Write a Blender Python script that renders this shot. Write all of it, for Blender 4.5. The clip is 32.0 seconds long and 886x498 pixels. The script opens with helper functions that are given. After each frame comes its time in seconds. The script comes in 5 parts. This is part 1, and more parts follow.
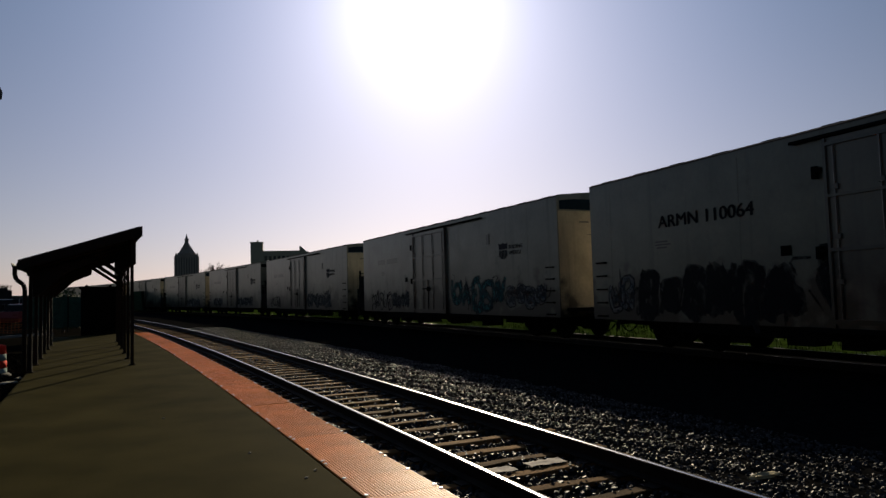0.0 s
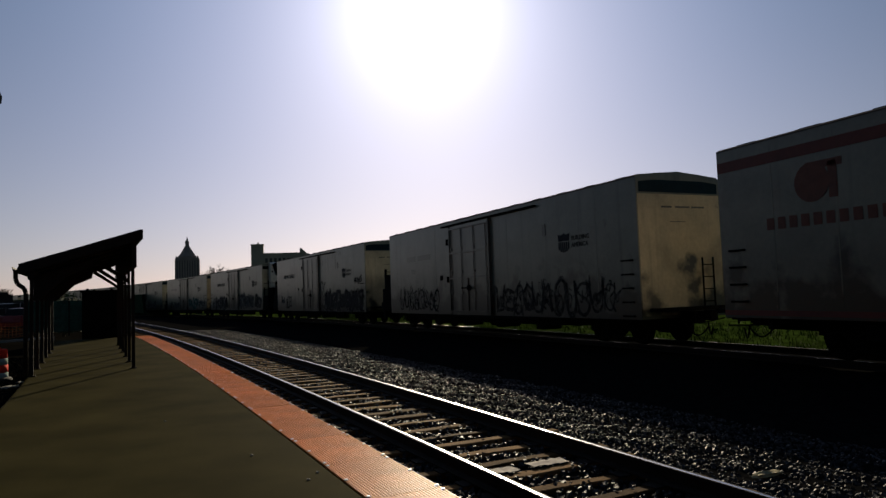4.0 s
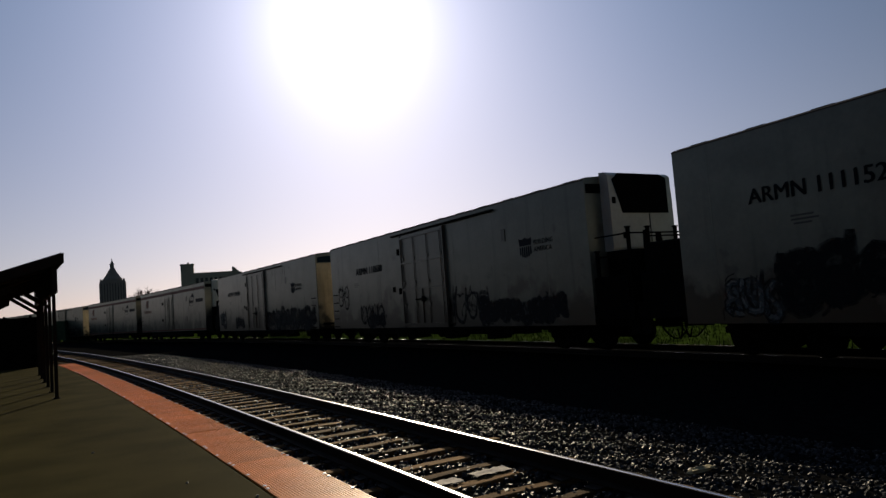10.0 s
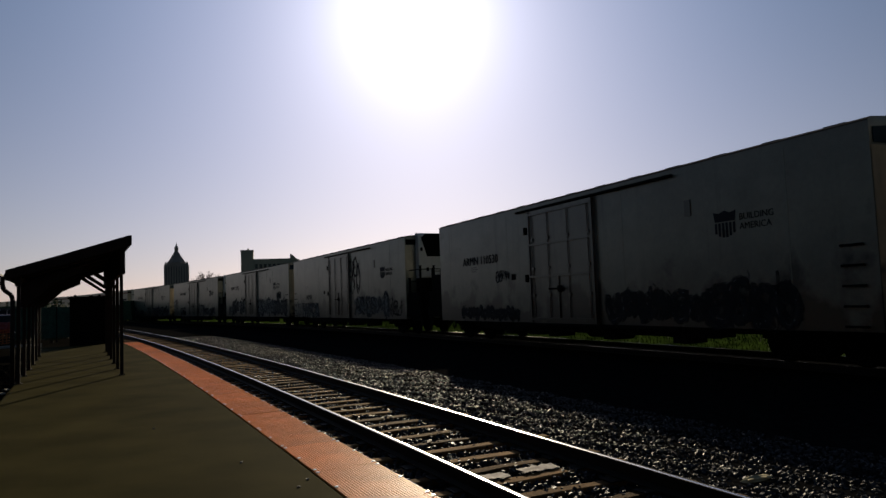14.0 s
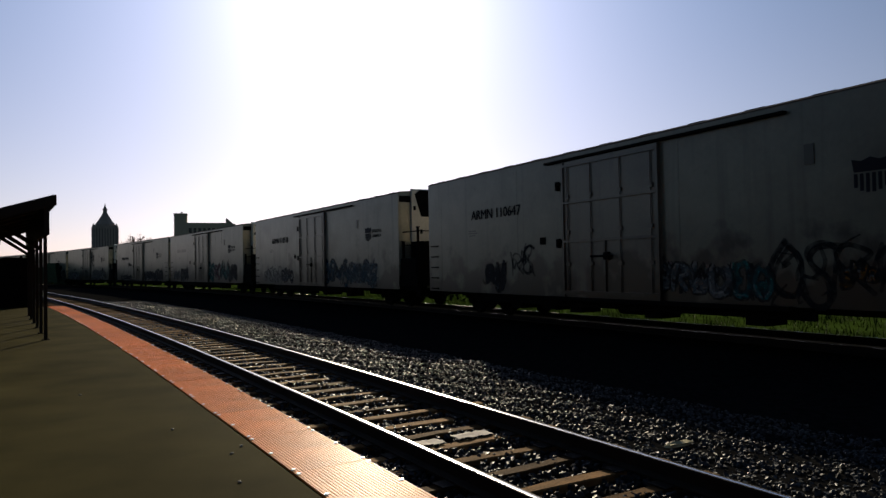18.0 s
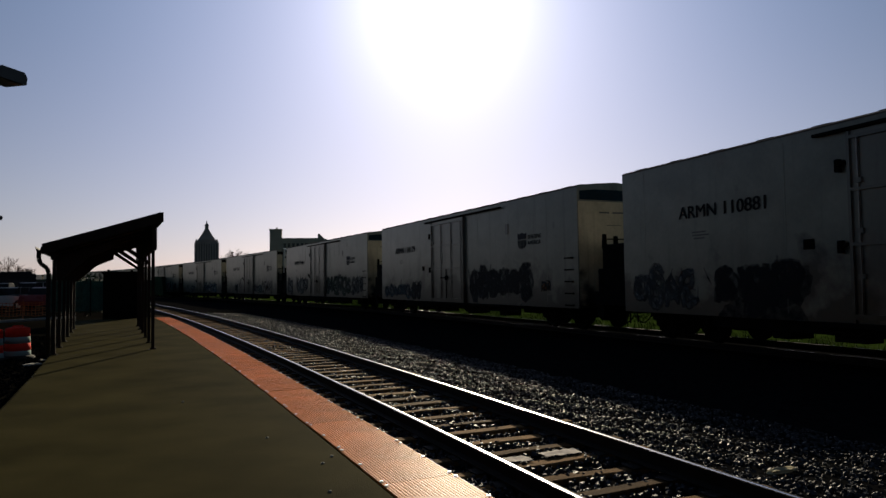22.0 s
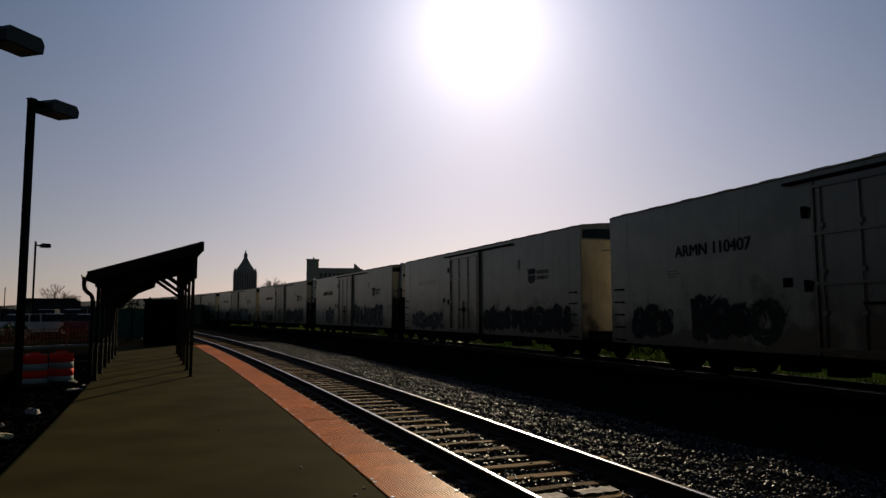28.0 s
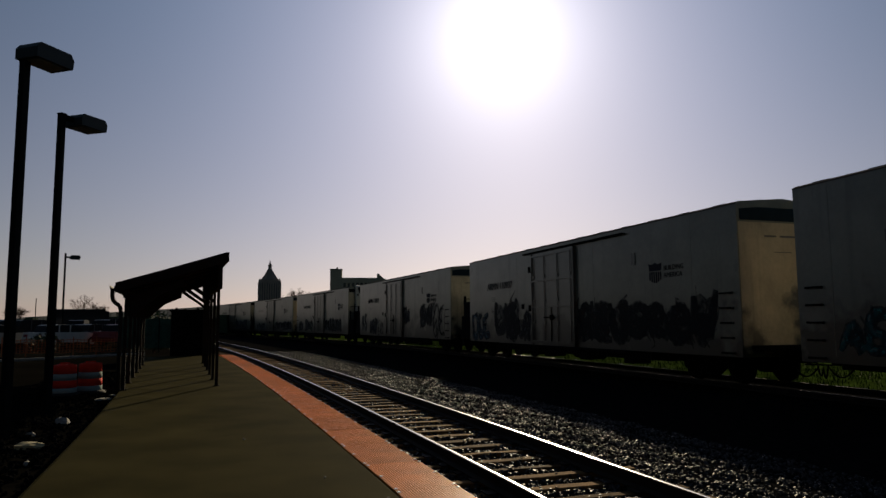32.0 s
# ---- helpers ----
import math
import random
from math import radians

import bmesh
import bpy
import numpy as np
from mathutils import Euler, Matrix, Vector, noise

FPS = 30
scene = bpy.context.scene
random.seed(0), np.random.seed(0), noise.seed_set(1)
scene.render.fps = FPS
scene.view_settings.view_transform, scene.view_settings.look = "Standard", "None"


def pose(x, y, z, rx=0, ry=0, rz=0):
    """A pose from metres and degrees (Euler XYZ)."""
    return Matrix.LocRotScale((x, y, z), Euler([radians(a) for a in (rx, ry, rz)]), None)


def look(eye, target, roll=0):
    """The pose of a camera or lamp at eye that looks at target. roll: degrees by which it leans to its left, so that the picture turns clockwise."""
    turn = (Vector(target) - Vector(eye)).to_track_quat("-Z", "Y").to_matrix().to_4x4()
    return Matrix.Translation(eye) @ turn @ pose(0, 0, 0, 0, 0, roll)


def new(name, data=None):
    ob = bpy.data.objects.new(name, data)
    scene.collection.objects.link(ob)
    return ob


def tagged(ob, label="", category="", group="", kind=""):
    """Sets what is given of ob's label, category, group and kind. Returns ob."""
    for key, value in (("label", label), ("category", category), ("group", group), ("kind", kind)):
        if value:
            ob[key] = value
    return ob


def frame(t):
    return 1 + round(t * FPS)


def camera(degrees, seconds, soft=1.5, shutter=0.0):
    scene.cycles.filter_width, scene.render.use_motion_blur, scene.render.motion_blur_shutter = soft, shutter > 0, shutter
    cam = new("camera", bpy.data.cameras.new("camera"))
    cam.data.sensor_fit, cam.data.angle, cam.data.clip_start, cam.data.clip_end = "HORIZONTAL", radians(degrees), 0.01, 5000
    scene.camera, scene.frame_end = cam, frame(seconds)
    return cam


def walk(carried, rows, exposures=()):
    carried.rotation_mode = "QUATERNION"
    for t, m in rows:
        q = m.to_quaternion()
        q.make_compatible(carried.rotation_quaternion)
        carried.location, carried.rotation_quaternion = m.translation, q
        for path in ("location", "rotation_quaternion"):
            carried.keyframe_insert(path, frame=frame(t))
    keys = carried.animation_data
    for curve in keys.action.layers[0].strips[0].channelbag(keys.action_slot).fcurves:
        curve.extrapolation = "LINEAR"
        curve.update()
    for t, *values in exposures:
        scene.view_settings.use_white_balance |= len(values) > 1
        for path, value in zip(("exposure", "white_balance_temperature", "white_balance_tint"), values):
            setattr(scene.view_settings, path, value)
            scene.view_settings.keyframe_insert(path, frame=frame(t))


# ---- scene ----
cam = camera(65.0, 32.0, soft=1.45)
VIEW = [
    (0, 93.29, 1.52, -0.04),
    (0.5, 93.65, 2.21, -0.85),
    (1, 94.32, 2.4, -0.96),
    (1.5, 94.32, 1.69, -0.79),
    (2, 93.88, 1.89, -1.49),
    (2.5, 93.7, 1.27, -0.87),
    (4.5, 93.32, 2.08, 0.16),
    (5, 93.52, 2.64, -0.82),
    (5.5, 93.63, 1.9, -1.24),
    (6, 93.43, 1.86, -1.17),
    (6.5, 93.68, 1.86, -0.8),
    (7, 93.73, 1.93, -0.87),
    (7.5, 93.72, 1.86, -1.01),
    (8, 93.8, 1.84, -0.83),
    (8.5, 94.37, 2.77, -0.28),
    (9, 94.88, 2.43, -0.88),
    (9.5, 94.44, 3.45, -2.79),
    (10, 94.1, 4.2, -5.11),
    (10.5, 93.83, 3.99, -4.93),
    (11, 93.22, 4.12, -5.02),
    (11.5, 93.31, 3.99, -5.46),
    (12, 93.39, 2.94, -3.41),
    (12.5, 93.53, 3.33, -2.51),
    (13, 93.92, 3.32, -1.69),
    (13.5, 93.79, 2.83, -1.13),
    (15.5, 93.95, -0.08, -0.62),
    (16, 94.28, 0.46, -0.7),
    (16.5, 92.69, -0.33, -2.59),
    (17, 92.46, -0.24, -2.74),
    (17.5, 91.83, -0.01, -4.0),
    (18, 91.13, 0.93, -5.75),
    (18.5, 91.92, 1.74, -5.04),
    (19, 92.35, 1.68, -2.83),
    (19.5, 92.74, 2.2, -0.41),
    (20, 92.43, 1.51, -0.26),
    (20.5, 91.98, 0.92, 0.93),
    (21, 91.84, 1.0, 1.03),
    (21.5, 92.13, 0.91, 0.74),
    (22, 92.43, 0.74, 1.39),
    (22.5, 92.73, 0.81, 2.35),
    (23, 92.89, 0.48, 3.0),
    (23.5, 93.59, -0.34, 3.6),
    (24, 93.76, 0.03, 3.36),
    (24.5, 92.79, 0.07, 4.39),
    (25, 94.93, 0.1, 5.0),
    (25.5, 95.33, -0.03, 4.59),
    (27.5, 95.77, 0.45, 4.02),
    (28, 95.01, 0.06, 4.26),
    (28.5, 95.07, -0.0, 4.87),
    (29, 95.1, -0.1, 5.17),
    (29.5, 95.27, -0.06, 5.52),
    (30, 95.42, -0.36, 5.91),
    (30.5, 95.42, -0.48, 6.03),
    (31, 95.58, -0.27, 6.4),
    (31.5, 95.94, -0.05, 6.23),
    (32, 95.77, 0.28, 6.16),
]
EXPO = 0.0
walk(cam, [(t, pose(0, 0, 1.55, rx, ry, rz)) for t, rx, ry, rz in VIEW], exposures=[
    (0, EXPO, 6500, 10), (9, EXPO - 0.03, 6500, 10), (11, EXPO + 0.08, 6500, 10), (13, EXPO + 0.12, 6500, 10), (13.5, EXPO - 0.05, 6500, 10),
    (16, EXPO, 6330, 10), (17, EXPO + 0.16, 6330, 10), (18, EXPO + 0.5, 6330, 10), (18.6, EXPO + 0.7, 6330, 10), (19, EXPO + 0.15, 6330, 10),
    (19.5, EXPO + 0.15, 6330, 10), (20, EXPO + 0.18, 6330, 10), (21, EXPO + 0.18, 6330, 10), (22, EXPO + 0.08, 6330, 10), (23, EXPO + 0.16, 6330, 10),
    (24, EXPO - 0.1, 6450, 10), (25, EXPO - 0.06, 6450, 10), (28, EXPO - 0.26, 6880, 10), (32, EXPO - 0.26, 6880, 10)])

# ---- light: a clear low sun ahead, with haze round it ----
SUN_AZ, SUN_EL = 0.2, 18.2           # degrees from +y towards +x, and above the horizon
GLARE_AZ, GLARE_EL = -1.0, 23.0      # middle of the bright haze round the sun
sd = Vector((math.sin(radians(SUN_AZ)) * math.cos(radians(SUN_EL)), math.cos(radians(SUN_AZ)) * math.cos(radians(SUN_EL)), math.sin(radians(SUN_EL))))
gd = Vector((math.sin(radians(GLARE_AZ)) * math.cos(radians(GLARE_EL)), math.cos(radians(GLARE_AZ)) * math.cos(radians(GLARE_EL)), math.sin(radians(GLARE_EL))))
world = bpy.data.worlds.new("sky")
scene.world = world
world.use_nodes = True
wn, wl = world.node_tree.nodes, world.node_tree.links
sky = wn.new("ShaderNodeTexSky")
sky.sky_type, sky.sun_disc = "NISHITA", False
sky.sun_elevation, sky.sun_rotation = radians(SUN_EL), radians(SUN_AZ)
sky.air_density, sky.dust_density, sky.ozone_density, sky.altitude = 1.0, 0.4, 2.0, 100
SKY = 0.027


def wmath(op, a, b=None):
    n = wn.new("ShaderNodeMath")
    n.operation = op
    for i, v in enumerate((a, b)):
        if v is None:
            continue
        if isinstance(v, (int, float)):
            n.inputs[i].default_value = v
        else:
            wl.new(v, n.inputs[i])
    return n.outputs[0]


wco = wn.new("ShaderNodeTexCoord")
wdot = wn.new("ShaderNodeVectorMath")
wdot.operation = "DOT_PRODUCT"
wl.new(wco.outputs["Generated"], wdot.inputs[0])
wdot.inputs[1].default_value = gd
wsep = wn.new("ShaderNodeSeparateXYZ")
wl.new(wco.outputs["Generated"], wsep.inputs[0])
below = wmath("SUBTRACT", wdot.outputs["Value"], 1.0)
height = wmath("MAXIMUM", wsep.outputs["Z"], 0.0)


def lobe(width, strength):
    """Forward-scattered sunlight that falls off over so many degrees."""
    return wmath("MULTIPLY", wmath("EXPONENT", wmath("MULTIPLY", below, 2.0 / radians(width) ** 2)), strength)


low = wmath("EXPONENT", wmath("MULTIPLY", height, -1.0 / 0.22))
haze = wmath("MULTIPLY", lobe(40, 0.45), low)
total = None
for value, color in ((lobe(4.8, 0.4), (1.0, 0.97, 0.99)), (lobe(7.5, 0.46), (1.0, 0.96, 1.02)), (lobe(16, 0.36), (1.02, 0.87, 1.02)), (lobe(38, 0.21), (0.27, 0.71, 1.38)), (haze, (1.31, 0.84, 0.88))):
    v = wn.new("ShaderNodeVectorMath")
    v.operation = "SCALE"
    v.inputs[0].default_value = color
    wl.new(value, v.inputs["Scale"])
    if total is None:
        total = v.outputs["Vector"]
    else:
        add = wn.new("ShaderNodeVectorMath")
        wl.new(total, add.inputs[0]), wl.new(v.outputs["Vector"], add.inputs[1])
        total = add.outputs["Vector"]
base = wn.new("ShaderNodeVectorMath")
base.operation = "SCALE"
wl.new(sky.outputs[0], base.inputs[0])
base.inputs["Scale"].default_value = SKY
add = wn.new("ShaderNodeVectorMath")
wl.new(total, add.inputs[0]), wl.new(base.outputs["Vector"], add.inputs[1])
wl.new(add.outputs["Vector"], wn["Background"].inputs["Color"])
wn["Background"].inputs["Strength"].default_value = 1.0

sun_data = bpy.data.lights.new("sun", "SUN")
sun_data.energy, sun_data.angle, sun_data.color = 5.0, radians(0.53), (1.0, 0.85, 0.60)
sun = new("sun", sun_data)
sun.matrix_world = look(sd * 60, (0, 0, 0))

# ---- materials ----


def material(name, color, rough=0.8, metal=0.0, vary=0.25, scale=3.0, fine=60.0, bump=0.15, bump_scale=None, spec=0.5, per_object=0.0, sheen=None):
    """Procedural surface: base colour varied at two scales, with fine relief."""
    m = bpy.data.materials.new(name)
    m.use_nodes = True
    n, l = m.node_tree.nodes, m.node_tree.links
    b = n["Principled BSDF"]
    b.inputs["Roughness"].default_value, b.inputs["Metallic"].default_value = rough, metal
    b.inputs["Specular IOR Level"].default_value = spec
    if sheen:
        b.inputs["Specular Tint"].default_value = (*sheen, 1)
    co = n.new("ShaderNodeTexCoord")
    big, small = n.new("ShaderNodeTexNoise"), n.new("ShaderNodeTexNoise")
    for tex, sc, det in ((big, scale, 5), (small, fine, 3)):
        tex.inputs["Scale"].default_value, tex.inputs["Detail"].default_value = sc, det
        l.new(co.outputs["Object"], tex.inputs["Vector"])
    mix = n.new("ShaderNodeMath")
    mix.operation = "MULTIPLY_ADD"
    l.new(small.outputs["Fac"], mix.inputs[0])
    mix.inputs[1].default_value = 0.5
    l.new(big.outputs["Fac"], mix.inputs[2])
    ramp = n.new("ShaderNodeMapRange")
    ramp.inputs["From Min"].default_value, ramp.inputs["From Max"].default_value = 0.45, 1.05
    ramp.inputs["To Min"].default_value, ramp.inputs["To Max"].default_value = 1 - vary, 1 + vary
    l.new(mix.outputs[0], ramp.inputs["Value"])
    val = ramp.outputs["Result"]
    if per_object:
        info = n.new("ShaderNodeObjectInfo")
        r2 = n.new("ShaderNodeMapRange")
        r2.inputs["To Min"].default_value, r2.inputs["To Max"].default_value = 1 - per_object, 1 + per_object
        l.new(info.outputs["Random"], r2.inputs["Value"])
        mm = n.new("ShaderNodeMath")
        mm.operation = "MULTIPLY"
        l.new(val, mm.inputs[0]), l.new(r2.outputs["Result"], mm.inputs[1])
        val = mm.outputs[0]
    sc = n.new("ShaderNodeVectorMath")
    sc.operation = "SCALE"
    sc.inputs[0].default_value = color
    l.new(val, sc.inputs["Scale"])
    l.new(sc.outputs["Vector"], b.inputs["Base Color"])
    if bump:
        bp = n.new("ShaderNodeBump")
        bp.inputs["Strength"].default_value, bp.inputs["Distance"].default_value = bump, 0.01
        if bump_scale:
            bt = n.new("ShaderNodeTexNoise")
            bt.inputs["Scale"].default_value = bump_scale
            l.new(co.outputs["Object"], bt.inputs["Vector"])
            l.new(bt.outputs["Fac"], bp.inputs["Height"])
        else:
            l.new(small.outputs["Fac"], bp.inputs["Height"])
        l.new(bp.outputs["Normal"], b.inputs["Normal"])
    return m


M_CONC = material("platform_asphalt", (0.0342, 0.0298, 0.0122), 0.7, vary=0.42, scale=0.9, fine=90, bump=0.3, spec=0.0015, sheen=(1.0, 0.8, 0.36))
M_EDGE = material("platform_concrete", (0.03, 0.028, 0.022), 0.9, vary=0.3, scale=1.5, fine=60, bump=0.3, spec=0.0)
M_TACT = material("tactile_orange", (0.70, 0.22, 0.04), 0.42, vary=0.22, scale=2.5, fine=40, bump=0.1, per_object=0.12, spec=0.02)
M_BOLT = material("bolt_steel", (0.75, 0.68, 0.6), 0.35, 0.1, vary=0.1)
M_RAIL = material("rail_side", (0.018, 0.013, 0.01), 0.75, 0.2, vary=0.3, spec=0.1)
M_SHINE = material("rail_head", (0.45, 0.43, 0.43), 0.24, 1.0, vary=0.05, bump=0.04, fine=150)
M_TIE = material("tie_wood", (0.122, 0.066, 0.026), 0.85, vary=0.6, scale=4, fine=40, bump=0.8, per_object=0.6, spec=0.02)
M_TIEPALE = material("tie_pale", (0.32, 0.28, 0.25), 0.9, vary=0.35, scale=6, fine=40, bump=0.5)
# ballast bed far darker than its stones: the train's shade put into the colour
M_BALLAST_SHADE = material("ballast", (0.007, 0.007, 0.0072), 0.9, vary=0.6, scale=9, fine=25, bump=1.0, bump_scale=14, spec=0.0)
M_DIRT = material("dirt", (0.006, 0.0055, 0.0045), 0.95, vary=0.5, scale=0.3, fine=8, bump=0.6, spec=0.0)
M_LOT = material("lot_asphalt", (0.010, 0.010, 0.010), 0.9, vary=0.4, scale=0.3, fine=30, bump=0.3, spec=0.0)
M_GRASS = material("grass", (0.024, 0.041, 0.007), 0.9, vary=0.85, scale=0.9, fine=12, bump=0.8, spec=0.0)
M_BLADE = material("grass_blade", (0.027, 0.046, 0.007), 0.8, vary=0.8, scale=0.9, fine=6, bump=0.0, spec=0.05)
M_BLACK = material("underframe_black", (0.006, 0.0056, 0.005), 0.85, vary=0.4, scale=3, spec=0.03)
M_ROOF = material("car_roof", (0.10, 0.095, 0.09), 0.9, vary=0.25, scale=1, spec=0.0)
M_BLUE = material("band_blue", (0.006, 0.020, 0.032), 0.6, vary=0.25, spec=0.12)
M_LETTER = material("letter_black", (0.008, 0.008, 0.010), 0.7, vary=0.3, scale=8, bump=0, spec=0.12)
M_FADED = material("letter_faded", (0.034, 0.034, 0.032), 0.6, vary=0.5, scale=5, bump=0, spec=0.35)
M_LOGO = material("logo_dark", (0.012, 0.013, 0.02), 0.6, vary=0.2, bump=0, spec=0.15)
M_ORANGE = material("stripe_orange", (0.13, 0.022, 0.013), 0.55, vary=0.25, scale=1.5, fine=8, bump=0.05)
M_EMBLEM = material("emblem_rust", (0.14, 0.045, 0.025), 0.6, vary=0.3, scale=4, bump=0)
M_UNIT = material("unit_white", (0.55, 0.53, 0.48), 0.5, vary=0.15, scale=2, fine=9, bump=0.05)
M_GRILLE = material("grille_black", (0.005, 0.005, 0.005), 0.8, vary=0.2, spec=0.02)
M_STEEL = material("shelter_brown", (0.02, 0.016, 0.013), 0.7, vary=0.25, spec=0.1)
M_ROOFING = material("shelter_roofing", (0.03, 0.024, 0.02), 0.75, vary=0.3, scale=2, spec=0.1)
M_LAMP = material("lamp_bronze", (0.007, 0.009, 0.009), 0.6, vary=0.15, spec=0.05)
# lighter copy of the lamp bronze, standing in for light on the head's facets
M_HEAD_LIT = material("lamp_bronze_lit", (0.022, 0.032, 0.032), 0.5, vary=0.15, spec=0.2)
M_LENS = material("lamp_lens", (0.16, 0.18, 0.18), 0.3, vary=0.1, bump=0)
M_MASON = material("warehouse_masonry", (0.36, 0.33, 0.25), 0.9, vary=0.15, scale=0.1, fine=1, spec=0.05)
M_STONE = material("tower_stone", (0.27, 0.23, 0.2), 0.9, vary=0.15, scale=0.1, fine=1, spec=0.05)
M_BLOCK = material("block_dark", (0.03, 0.028, 0.03), 0.9, vary=0.2, scale=0.3, fine=2, spec=0.05)
# dark brick tone for the added walls that block the low sky
M_SKYWALL = material("unseen_wall", (0.05, 0.03, 0.024), 0.9, vary=0.3, scale=0.6, fine=14, bump=0.3, spec=0.1)
M_PANE = material("dark_pane", (0.015, 0.018, 0.022), 0.25, vary=0.1, bump=0)
M_BARREL = material("barrel_orange", (0.85, 0.045, 0.025), 0.8, vary=0.12, spec=0.1)
M_REFL = material("barrel_white", (0.28, 0.36, 0.35), 0.9, vary=0.15, spec=0.05)
M_RUBBER = material("barrel_base", (0.012, 0.012, 0.012), 0.9, vary=0.2)
M_BARK = material("bark", (0.06, 0.045, 0.035), 0.95, vary=0.3)
M_TWIG = material("twigs", (0.16, 0.11, 0.09), 0.95, vary=0.3, bump=0)
M_LEAF = material("leaves", (0.03, 0.055, 0.025), 0.9, vary=0.4, bump=0)
M_SCREEN = material("screen_teal", (0.014, 0.055, 0.038), 0.9, vary=0.7, scale=2.2, fine=9)
M_NET = material("net_orange", (0.40, 0.10, 0.025), 0.8, vary=0.3)
M_PALE = material("pale_litter", (0.22, 0.21, 0.185), 0.9, vary=0.25)
M_BUFF = material("buff_litter", (0.36, 0.30, 0.16), 0.9, vary=0.25)
M_CARS = [material("paint_" + n, c, 0.35, vary=0.08, bump=0) for n, c in (("silver", (0.22, 0.225, 0.23)), ("dark", (0.02, 0.022, 0.03)), ("white", (0.5, 0.49, 0.46)), ("red", (0.22, 0.02, 0.02)))]
M_GLASS = material("car_glass", (0.008, 0.01, 0.012), 0.35, vary=0.05, bump=0, spec=0.1)
M_TYRE = material("tyre", (0.012, 0.012, 0.012), 0.9, vary=0.2)


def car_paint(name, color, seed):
    """Dirty white side paint: broad fading, vertical run-off streaks, dark patches denser low down."""
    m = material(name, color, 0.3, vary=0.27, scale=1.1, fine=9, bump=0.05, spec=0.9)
    n, l = m.node_tree.nodes, m.node_tree.links
    b = n["Principled BSDF"]
    old = b.inputs["Base Color"].links[0].from_socket
    co = n.new("ShaderNodeTexCoord")
    mp = n.new("ShaderNodeMapping")
    mp.inputs["Location"].default_value = (seed * 3.1, seed * 7.7, seed * 1.3)
    mp.inputs["Scale"].default_value = (1.0, 1.0, 0.07)
    l.new(co.outputs["Object"], mp.inputs["Vector"])
    st = n.new("ShaderNodeTexNoise")
    st.inputs["Scale"].default_value, st.inputs["Detail"].default_value = 2.6, 5
    l.new(mp.outputs["Vector"], st.inputs["Vector"])
    mp2 = n.new("ShaderNodeMapping")
    mp2.inputs["Location"].default_value = (seed * 5.3, seed * 2.9, 0)
    mp2.inputs["Scale"].default_value = (1.0, 0.5, 0.8)
    l.new(co.outputs["Object"], mp2.inputs["Vector"])
    so = n.new("ShaderNodeTexNoise")
    so.inputs["Scale"].default_value, so.inputs["Detail"].default_value = 0.8, 6
    l.new(mp2.outputs["Vector"], so.inputs["Vector"])
    # ragged dark patches, denser and darker towards the sill
    sep, hz, gr = n.new("ShaderNodeSeparateXYZ"), n.new("ShaderNodeMapRange"), n.new("ShaderNodeTexNoise")
    l.new(co.outputs["Object"], sep.inputs[0])
    l.new(sep.outputs["Z"], hz.inputs["Value"])
    for k, v in (("From Min", 0.8), ("From Max", 2.9), ("To Min", 0.27), ("To Max", -0.15)):
        hz.inputs[k].default_value = v
    mp3 = n.new("ShaderNodeMapping")
    mp3.inputs["Location"].default_value = (0, seed * 11.7, seed * 4.1)
    l.new(co.outputs["Object"], mp3.inputs["Vector"])
    l.new(mp3.outputs["Vector"], gr.inputs["Vector"])
    gr.inputs["Scale"].default_value, gr.inputs["Detail"].default_value = 1.1, 8
    low_dark = n.new("ShaderNodeMath")
    low_dark.operation = "ADD"
    l.new(gr.outputs["Fac"], low_dark.inputs[0]), l.new(hz.outputs["Result"], low_dark.inputs[1])
    mul = None
    for tex, a, z, lo in ((st, 0.56, 0.74, 0.55), (so, 0.52, 0.7, 0.6), (low_dark, 0.53, 0.66, 0.06)):
        mr = n.new("ShaderNodeMapRange")
        for k, v in (("From Min", a), ("From Max", z), ("To Min", 1.0), ("To Max", lo)):
            mr.inputs[k].default_value = v
        l.new(tex.outputs[0], mr.inputs["Value"])
        if mul is None:
            mul = mr.outputs["Result"]
        else:
            mm = n.new("ShaderNodeMath")
            mm.operation = "MULTIPLY"
            l.new(mul, mm.inputs[0]), l.new(mr.outputs["Result"], mm.inputs[1])
            mul = mm.outputs[0]
    sc = n.new("ShaderNodeVectorMath")
    sc.operation = "SCALE"
    l.new(old, sc.inputs[0]), l.new(mul, sc.inputs["Scale"])
    l.new(sc.outputs["Vector"], b.inputs["Base Color"])
    return m


# ends coloured paler and warmer than the sides, for sunlight bounced between cars
M_END_LIT = car_paint("end_paint_lit", (0.46, 0.38, 0.24), 3)
# white side colours lowered to stand in for shade on the platform side
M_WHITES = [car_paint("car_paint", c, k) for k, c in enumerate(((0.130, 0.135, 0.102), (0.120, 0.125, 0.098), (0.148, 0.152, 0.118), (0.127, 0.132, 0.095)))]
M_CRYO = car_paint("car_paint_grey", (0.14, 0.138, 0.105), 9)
M_DOORBAR = car_paint("door_bar_paint", (0.07, 0.067, 0.054), 7)
M_DOOR = car_paint("door_paint", (0.105, 0.098, 0.078), 5)


